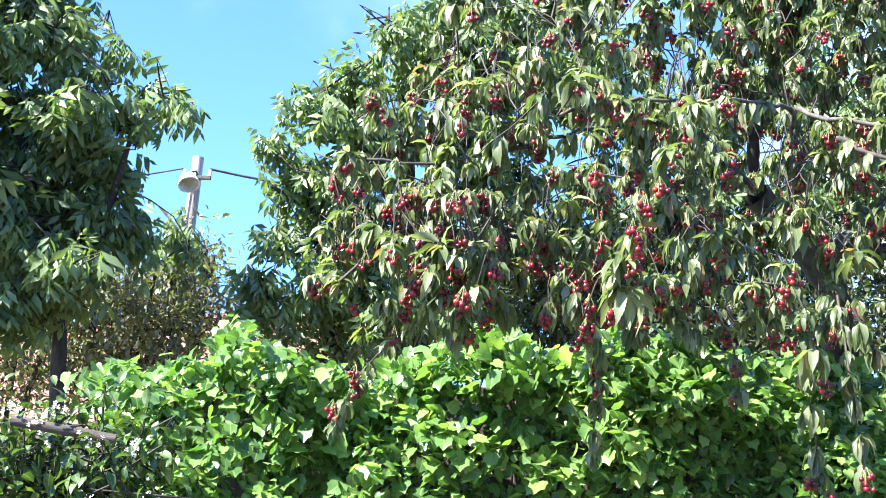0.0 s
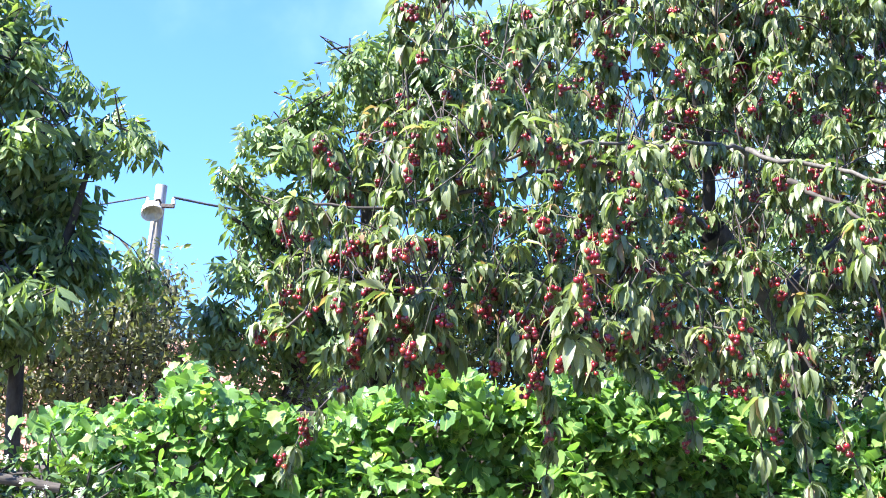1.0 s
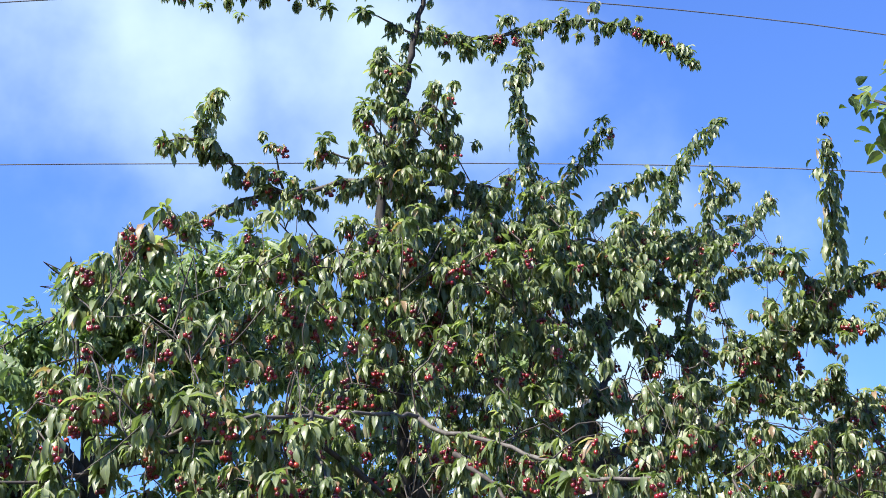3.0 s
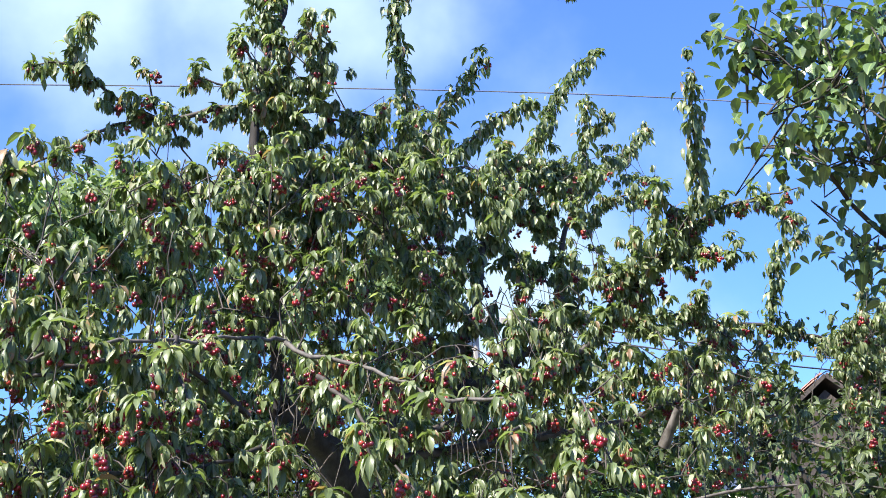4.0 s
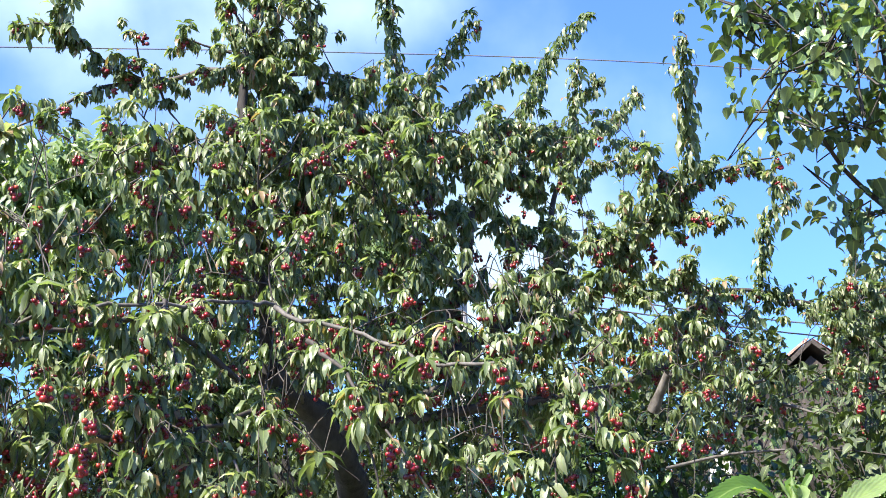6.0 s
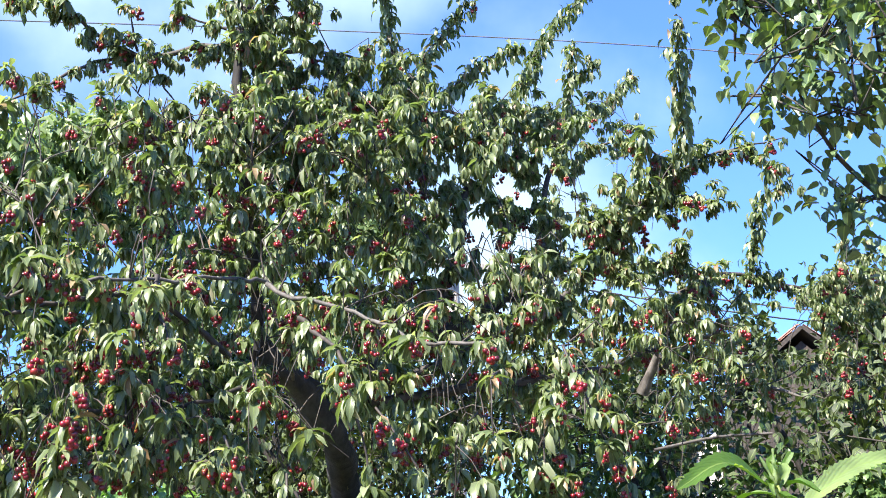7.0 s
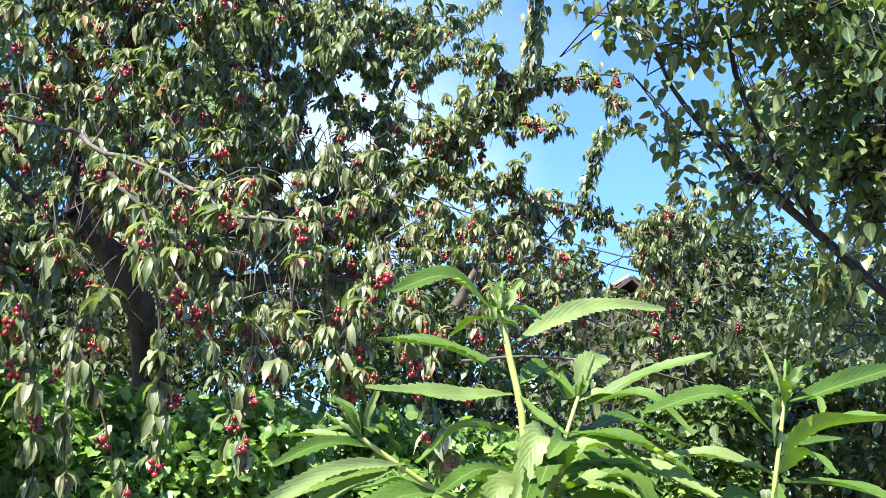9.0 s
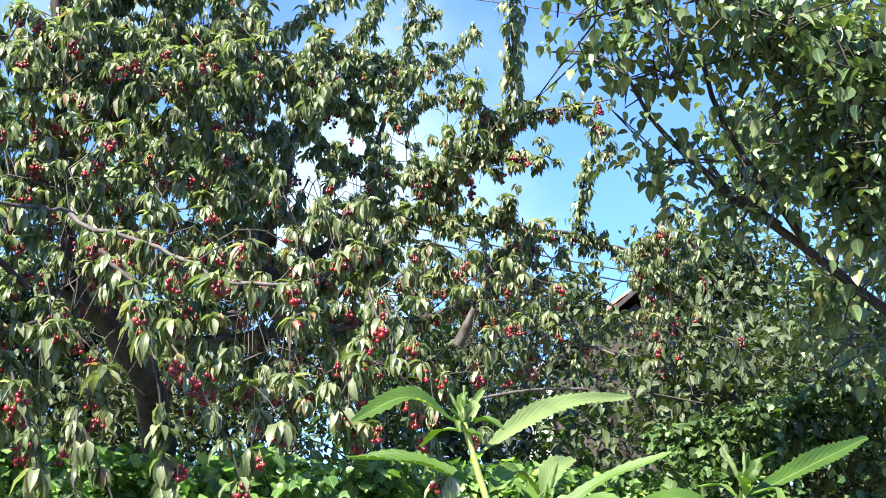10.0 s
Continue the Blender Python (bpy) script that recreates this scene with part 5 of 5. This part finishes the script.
# ---------------------------------------------------------------- houses behind
def house(at, turn, wide, long, eaves, ridge, label, chimney=False):
    """A small gabled house; the ridge runs along its own y."""
    h = thing("house", (at[0], at[1], 0), label, "house")
    base = pose(at[0], at[1], 0, 0, 0, turn)

    def add(name, bm, mat, parent=h, m=Matrix(), lab=""):
        me = bpy.data.meshes.new(name)
        bm.to_mesh(me)
        bm.free()
        me.materials.append(mat)
        return put(name, me, parent, lab, m=base @ m)

    for s in (-1, 1):
        add("wall", box(0.25, long, eaves), M_PLASTER, m=pose(s * (wide / 2 - 0.125), 0, eaves / 2))
        bm = bmesh.new()
        w = wide / 2 - 0.252
        prof_pts = [(-w, 0), (w, 0), (w, eaves), (0, ridge - 0.12), (-w, eaves)]
        lo = [bm.verts.new((x, -0.12, z)) for x, z in prof_pts]
        hi = [bm.verts.new((x, 0.12, z)) for x, z in prof_pts]
        bm.faces.new(lo)
        bm.faces.new(list(reversed(hi)))
        for k in range(5):
            bm.faces.new((lo[k], hi[k], hi[(k + 1) % 5], lo[(k + 1) % 5]))
        bmesh.ops.recalc_face_normals(bm, faces=bm.faces)
        add("gable", bm, M_BOARD if s < 0 else M_PLASTER, m=pose(0, s * (long / 2 - 0.12), 0), lab="dark boarded gable" if s < 0 else "")
        win = add("window", box(0.9, 0.05, 1.1), M_GLASS, m=pose(0, s * (long / 2 + 0.01), 1.5))
        for dx, dz, a, b in ((-0.49, 0, 0.08, 1.26), (0.49, 0, 0.08, 1.26), (0, 0.59, 0.9, 0.08), (0, -0.59, 0.9, 0.08), (0, 0, 0.05, 1.1)):
            me = bpy.data.meshes.new("frame")
            fb = box(a, 0.09, b)
            fb.to_mesh(me)
            fb.free()
            me.materials.append(M_LAMP)
            o = new("frame", me)
            o.parent = win
            o.matrix_basis = Matrix.Translation((dx, 0, dz))
    run = math.hypot(wide / 2 + 0.35, (ridge - eaves) * (1 + 0.7 / wide))
    ang = math.atan2(ridge - eaves, wide / 2)
    for s in (-1, 1):
        mid_x, mid_z = s * (wide / 2 + 0.35) / 2, ridge - math.sin(ang) * run / 2 + 0.03
        slope = add("roof", box(run, long + 0.24, 0.05), M_BOARD, m=pose(mid_x, 0, mid_z, 0, s * math.degrees(ang), 0))
        # curved tiles, row on row
        cols, rows_n = int((long + 0.24) / 0.21), int(run / 0.32)
        pv, pf = [], []
        for a in range(cols):
            for b in range(rows_n):
                o = len(pv)
                for u in range(5):
                    for e in (0, 1):
                        y = -(long + 0.24) / 2 + (a + u / 4) * 0.21
                        d = (b + e * 1.12) * 0.32
                        pv.append((s * (d - run / 2), y, 0.03 + 0.035 * math.sin(math.pi * u / 4) + (0.022 if e else 0.0)))
                for u in range(4):
                    pf.append((o + u * 2, o + u * 2 + 1, o + u * 2 + 3, o + u * 2 + 2))
        tl = put("tiles", mesh_of("tiles", pv, pf, M_TILE), h, "red clay roof tiles", "stuff", base @ pose(mid_x, 0, mid_z, 0, s * math.degrees(ang), 0))
    if chimney:
        add("chimney", box(0.45, 0.45, 1.2), M_TILE, m=pose(wide * 0.15, long * 0.2, ridge + 0.15))
    return h


apex = (8.58, 11.93, 5.08)
house((apex[0] + 0.96, apex[1] + 2.63), -20, 2.6, 5.0, apex[2] - 1.1, apex[2], "small house with a red tiled gable roof")
apex2 = (-3.83, 14.24, 4.35)
house((apex2[0] - 0.4, apex2[1] + 3.0), 62, 5.5, 8.0, apex2[2] - 1.7, apex2[2], "house with a red tiled roof behind shrubs")

# ---------------------------------------------------------------- bramble with white flowers and a rail
bramble = shrub("bramble", (-0.974, 3.300, 1.738), (0.27, 0.22, 0.17), 120, "bramble bush with small white flowers beside a rail", M_BRAMBLE_LEAF, 0.042, 16, category="bush", stems=7, spread=0.07, stem_r=0.006)
petal_at, petal_way = [], []
FLOWERS = ((-1.043, 3.080, 1.875), (-0.938, 3.080, 1.872), (-0.952, 3.080, 1.809), (-0.847, 3.080, 1.799), (-0.736, 3.080, 1.789), (-0.991, 3.080, 1.843))
for k in range(44):
    c = np.array(FLOWERS[k % len(FLOWERS)]) + rng.normal(0, 1, 3) * np.array([0.014, 0.02, 0.012])
    for q in range(5):
        a = q * 2 * math.pi / 5
        petal_at.append(c)
        petal_way.append((math.cos(a), -0.6 + 0.3 * math.sin(a), math.sin(a)))
strew("flowers", lance_leaf(0.9, 0.6, 0.1, 0.1, 3), leaf_poses(petal_at, petal_way, np.full(len(petal_at), 0.0075), 0.2), M_PETAL, bramble, "white five-petalled flowers")
ra, rb = (-1.046, 3.080, 1.842), (-0.796, 3.120, 1.807)
rail = thing("fence_rail", tuple((np.array(ra) + rb) / 2), "weathered grey wooden rail among the bramble", "rail")
rod("rail", [ra, tuple((np.array(ra) + rb) / 2), rb], 0.015, 0.014, M_RAIL, rail, sides=6, knot=0.03)
rod("post", [(ra[0] - 0.05, ra[1] + 0.04, -0.1), (ra[0] - 0.05, ra[1] + 0.04, 0.8), (ra[0] - 0.05, ra[1] + 0.02, ra[2] + 0.02)], 0.016, 0.014, M_RAIL, rail, sides=8, knot=0.03)


# ---------------------------------------------------------------- tall weeds near the camera
def weed_leaf(base, mid, tip, breadth, parent, face=(0.1, -0.6, 0.8)):
    """One long serrated leaf, arching from base over mid to tip: folded on the midrib, quilted, with a pale downy back."""
    mid = np.array(mid) + rng.normal(0, 0.003, 3)
    line = spline([base, tuple(mid), tip], 0.0034)
    n = len(line)
    d = np.gradient(line, axis=0)
    d /= np.linalg.norm(d, axis=1)[:, None]
    twist = rng.uniform(-0.35, 0.35)
    side = unit(np.cross(d, np.array(face, float)))
    nor = np.cross(side, d)
    fold, curl, wave = rng.uniform(0.2, 0.42), rng.uniform(0.05, 0.2), rng.uniform(0, 6.28)
    rough = rng.uniform(0.5, 1.35, n)
    vs, uv, fs = [], [], []
    for layer in (0.0, -0.0006):
        for i in range(n):
            t = i / (n - 1)
            c, q = math.cos(twist * t), math.sin(twist * t)
            across, up = side[i] * c + nor[i] * q, nor[i] * c - side[i] * q
            w = breadth * 0.42 * (max(0.0, math.sin(math.pi * min(1, max(0, (t - 0.06) / 0.94)) ** 0.8)) ** 0.8) + 0.0012
            tooth = (i % 2) * rough[i] if 0.1 < t < 0.97 else 0.4
            for s in (-1, -0.5, 0, 0.5, 1):
                lift = fold * abs(s) * w * 1.7 - curl * w * s * s + 0.15 * w * math.sin(wave + s + t * 11) * abs(s)
                lift += w * (0.06 if i % 2 else -0.06) * (abs(s) == 0.5)
                edge = (0.86 + 0.22 * tooth) if abs(s) == 1 else 1.0
                ahead = 0.0018 * tooth if abs(s) == 1 else 0.0
                vs.append(line[i] + across * (s * edge * w) + up * (lift + layer * (abs(s) < 1)) + d[i] * ahead)
                uv.append((0.5 + s * 0.5, t * 1.4))
    for k in (0, n * 5):
        for i in range(n - 1):
            for s in range(4):
                a = k + i * 5 + s
                fs.append((a, a + 1, a + 6, a + 5) if k == 0 else (a, a + 5, a + 6, a + 1))
    me = mesh_of("leaf", np.array(vs), fs, M_WEED_LEAF, uv)
    me.materials.append(M_WEED_BACK)
    for k, face_of in enumerate(me.polygons):
        face_of.material_index = int(k >= (n - 1) * 4)
    return put("leaf", me, parent)


def weed(stem, r, *specs, label="", group="tall weeds", more=0):
    w = thing("tall_weed", (stem[0][0], stem[0][1], 0), label, "weed", group=group)
    foot_at = (stem[0][0] + 0.02, stem[0][1] + 0.02, -0.03)
    rod("stem", [foot_at, *stem], r * 1.5, r * 0.5, M_WEED_STEM, w, sides=8, knot=0.03)
    for b, m, t, k in sum(specs, []):
        weed_leaf(b, m, t, k, w)
    # young leaves and budding spikes at the top, more leaves low on the stem
    top, way = np.array(stem[-1]), unit(np.subtract(stem[-1], stem[-2]))
    for k in range(5):
        out = way * rng.uniform(0.4, 1.0) + rng.normal(0, 0.5, 3)
        long = rng.uniform(0.014, 0.026)
        weed_leaf(tuple(top - way * 0.003), tuple(top + out * long * 0.6), tuple(top + out * long + np.array((0, 0, -0.003))), rng.uniform(0.005, 0.009), w)
    for k in range(2):
        out = way + rng.normal(0, 0.3, 3)
        rod("bud_spike", [tuple(top), tuple(top + out * 0.012), tuple(top + out * 0.026)], 0.0016, 0.0008, M_WEED_BACK, w, sides=6, step=0.002, knot=0.5)
    low, high = np.array(stem[0]), np.array(stem[len(stem) // 2])
    for k in range(more):
        a, u = rng.uniform(0, 2 * math.pi), rng.uniform(-0.35, 0.8)
        base = low + (high - low) * u
        out = np.array((math.cos(a), 0.7 * math.sin(a), 0.0)) * rng.uniform(0.045, 0.085)
        weed_leaf(tuple(base), tuple(base + out * 0.55 + np.array((0, 0, 0.012))), tuple(base + out + np.array((0, 0, rng.uniform(-0.03, 0.006)))), rng.uniform(0.013, 0.021), w)
    return w


weed([(0.866, 0.589, 1.724), (0.857, 0.583, 1.772), (0.851, 0.583, 1.816), (0.840, 0.583, 1.850), (0.831, 0.583, 1.880)], 0.0042, [
    ((0.827, 0.583, 1.879), (0.781, 0.569, 1.892), (0.738, 0.549, 1.873), 0.017),
    ((0.841, 0.583, 1.859), (0.908, 0.603, 1.890), (0.995, 0.629, 1.912), 0.017),
    ((0.841, 0.589, 1.838), (0.809, 0.616, 1.854), (0.767, 0.636, 1.859), 0.020),
    ((0.844, 0.583, 1.826), (0.774, 0.556, 1.817), (0.719, 0.529, 1.811), 0.017),
    ((0.849, 0.583, 1.826), (0.850, 0.549, 1.810), (0.850, 0.523, 1.797), 0.010),
    ((0.836, 0.583, 1.882), (0.841, 0.583, 1.892), (0.846, 0.583, 1.903), 0.004),
], [
    ((0.838, 0.583, 1.879), (0.849, 0.576, 1.886), (0.851, 0.563, 1.874), 0.008),
    ((0.834, 0.583, 1.874), (0.826, 0.609, 1.879), (0.819, 0.629, 1.868), 0.008),
    ((0.847, 0.583, 1.833), (0.887, 0.616, 1.848), (0.914, 0.629, 1.835), 0.017),
    ((0.856, 0.583, 1.771), (0.816, 0.563, 1.776), (0.772, 0.536, 1.755), 0.016),
    ((0.857, 0.583, 1.772), (0.863, 0.563, 1.778), (0.864, 0.536, 1.761), 0.026),
    ((0.856, 0.596, 1.803), (0.841, 0.649, 1.807), (0.819, 0.669, 1.783), 0.014),
], [
    ((0.862, 0.596, 1.784), (0.857, 0.642, 1.778), (0.835, 0.669, 1.776), 0.020),
    ((0.831, 0.583, 1.880), (0.824, 0.576, 1.887), (0.826, 0.576, 1.894), 0.004),
    ((0.857, 0.583, 1.746), (0.818, 0.549, 1.752), (0.781, 0.523, 1.730), 0.023),
], label="tall green weed with long serrated pale-backed leaves", more=7)
weed([(0.841, 0.536, 1.723), (0.845, 0.536, 1.759), (0.857, 0.536, 1.797), (0.865, 0.536, 1.823)], 0.0026, [
    ((0.868, 0.536, 1.816), (0.894, 0.523, 1.838), (0.937, 0.496, 1.856), 0.009),
    ((0.871, 0.536, 1.819), (0.898, 0.509, 1.821), (0.914, 0.483, 1.802), 0.011),
    ((0.864, 0.536, 1.823), (0.875, 0.549, 1.843), (0.907, 0.569, 1.857), 0.017),
    ((0.861, 0.536, 1.801), (0.886, 0.509, 1.798), (0.909, 0.476, 1.778), 0.020),
    ((0.882, 0.549, 1.806), (0.953, 0.596, 1.819), (1.004, 0.616, 1.812), 0.014),
    ((0.857, 0.536, 1.795), (0.891, 0.549, 1.805), (0.917, 0.549, 1.788), 0.012),
], [
    ((0.852, 0.536, 1.776), (0.870, 0.523, 1.790), (0.898, 0.503, 1.780), 0.019),
    ((0.866, 0.536, 1.783), (0.916, 0.509, 1.777), (0.947, 0.476, 1.757), 0.019),
    ((0.863, 0.536, 1.823), (0.857, 0.549, 1.836), (0.863, 0.549, 1.823), 0.012),
    ((0.850, 0.536, 1.761), (0.871, 0.516, 1.773), (0.893, 0.496, 1.759), 0.021),
    ((0.846, 0.536, 1.741), (0.867, 0.509, 1.755), (0.900, 0.483, 1.742), 0.022),
    ((0.851, 0.536, 1.784), (0.827, 0.516, 1.773), (0.808, 0.496, 1.752), 0.019),
], [
    ((0.865, 0.536, 1.823), (0.869, 0.536, 1.830), (0.869, 0.536, 1.836), 0.005),
    ((0.845, 0.536, 1.735), (0.884, 0.563, 1.743), (0.923, 0.576, 1.728), 0.019),
], label="tall green weed with long serrated pale-backed leaves", more=9)
weed([(0.973, 0.483, 1.732), (0.971, 0.476, 1.779), (0.975, 0.476, 1.805), (0.978, 0.476, 1.831)], 0.0025, [
    ((0.970, 0.476, 1.808), (0.920, 0.463, 1.822), (0.851, 0.443, 1.805), 0.016),
    ((0.974, 0.476, 1.794), (0.980, 0.443, 1.811), (1.000, 0.403, 1.816), 0.023),
    ((0.977, 0.476, 1.817), (0.980, 0.476, 1.837), (0.982, 0.476, 1.855), 0.012),
    ((0.971, 0.476, 1.800), (0.967, 0.470, 1.816), (0.962, 0.463, 1.827), 0.009),
    ((0.978, 0.476, 1.826), (1.039, 0.496, 1.845), (1.114, 0.509, 1.873), 0.016),
    ((0.981, 0.476, 1.829), (0.988, 0.463, 1.829), (0.986, 0.450, 1.815), 0.005),
], [
    ((0.974, 0.476, 1.778), (0.954, 0.456, 1.761), (0.927, 0.436, 1.730), 0.012),
    ((0.979, 0.476, 1.779), (0.990, 0.450, 1.775), (1.021, 0.416, 1.768), 0.018),
    ((0.967, 0.476, 1.740), (0.973, 0.456, 1.750), (0.993, 0.430, 1.739), 0.020),
    ((0.971, 0.476, 1.827), (0.972, 0.496, 1.835), (0.969, 0.516, 1.836), 0.004),
    ((0.969, 0.476, 1.804), (1.037, 0.523, 1.810), (1.093, 0.549, 1.821), 0.012),
], label="tall green weed with long serrated pale-backed leaves", more=3)
weed([(0.862, 0.576, 1.728), (0.824, 0.569, 1.746), (0.787, 0.569, 1.759), (0.760, 0.569, 1.772), (0.734, 0.569, 1.786)], 0.0031, [
    ((0.765, 0.569, 1.773), (0.700, 0.536, 1.760), (0.629, 0.483, 1.720), 0.010),
    ((0.754, 0.569, 1.770), (0.711, 0.549, 1.757), (0.678, 0.529, 1.744), 0.008),
    ((0.740, 0.569, 1.781), (0.703, 0.549, 1.779), (0.669, 0.529, 1.762), 0.010),
    ((0.737, 0.569, 1.784), (0.739, 0.569, 1.800), (0.740, 0.563, 1.814), 0.004),
    ((0.735, 0.569, 1.786), (0.731, 0.569, 1.797), (0.729, 0.563, 1.806), 0.003),
    ((0.788, 0.569, 1.759), (0.734, 0.529, 1.742), (0.694, 0.489, 1.709), 0.022),
], [
    ((0.787, 0.576, 1.759), (0.779, 0.603, 1.768), (0.751, 0.616, 1.757), 0.012),
    ((0.756, 0.569, 1.768), (0.712, 0.549, 1.748), (0.674, 0.529, 1.728), 0.012),
    ((0.850, 0.569, 1.733), (0.819, 0.543, 1.744), (0.794, 0.523, 1.755), 0.016),
    ((0.744, 0.569, 1.779), (0.734, 0.583, 1.790), (0.720, 0.596, 1.790), 0.006),
], label="leaning green weed with long serrated leaves", more=4)
weed([(0.969, 0.603, 1.730), (0.960, 0.603, 1.752), (0.953, 0.603, 1.775)], 0.0020, [
    ((0.953, 0.603, 1.773), (0.944, 0.603, 1.783), (0.934, 0.603, 1.786), 0.004),
    ((0.955, 0.603, 1.770), (0.958, 0.603, 1.780), (0.955, 0.603, 1.788), 0.003),
    ((0.959, 0.603, 1.753), (0.973, 0.596, 1.763), (0.986, 0.583, 1.761), 0.006),
    ((0.959, 0.603, 1.752), (0.931, 0.596, 1.749), (0.896, 0.583, 1.734), 0.009),
    ((0.958, 0.603, 1.757), (0.985, 0.616, 1.771), (0.992, 0.616, 1.763), 0.005),
], label="small green weed with narrow serrated leaves")
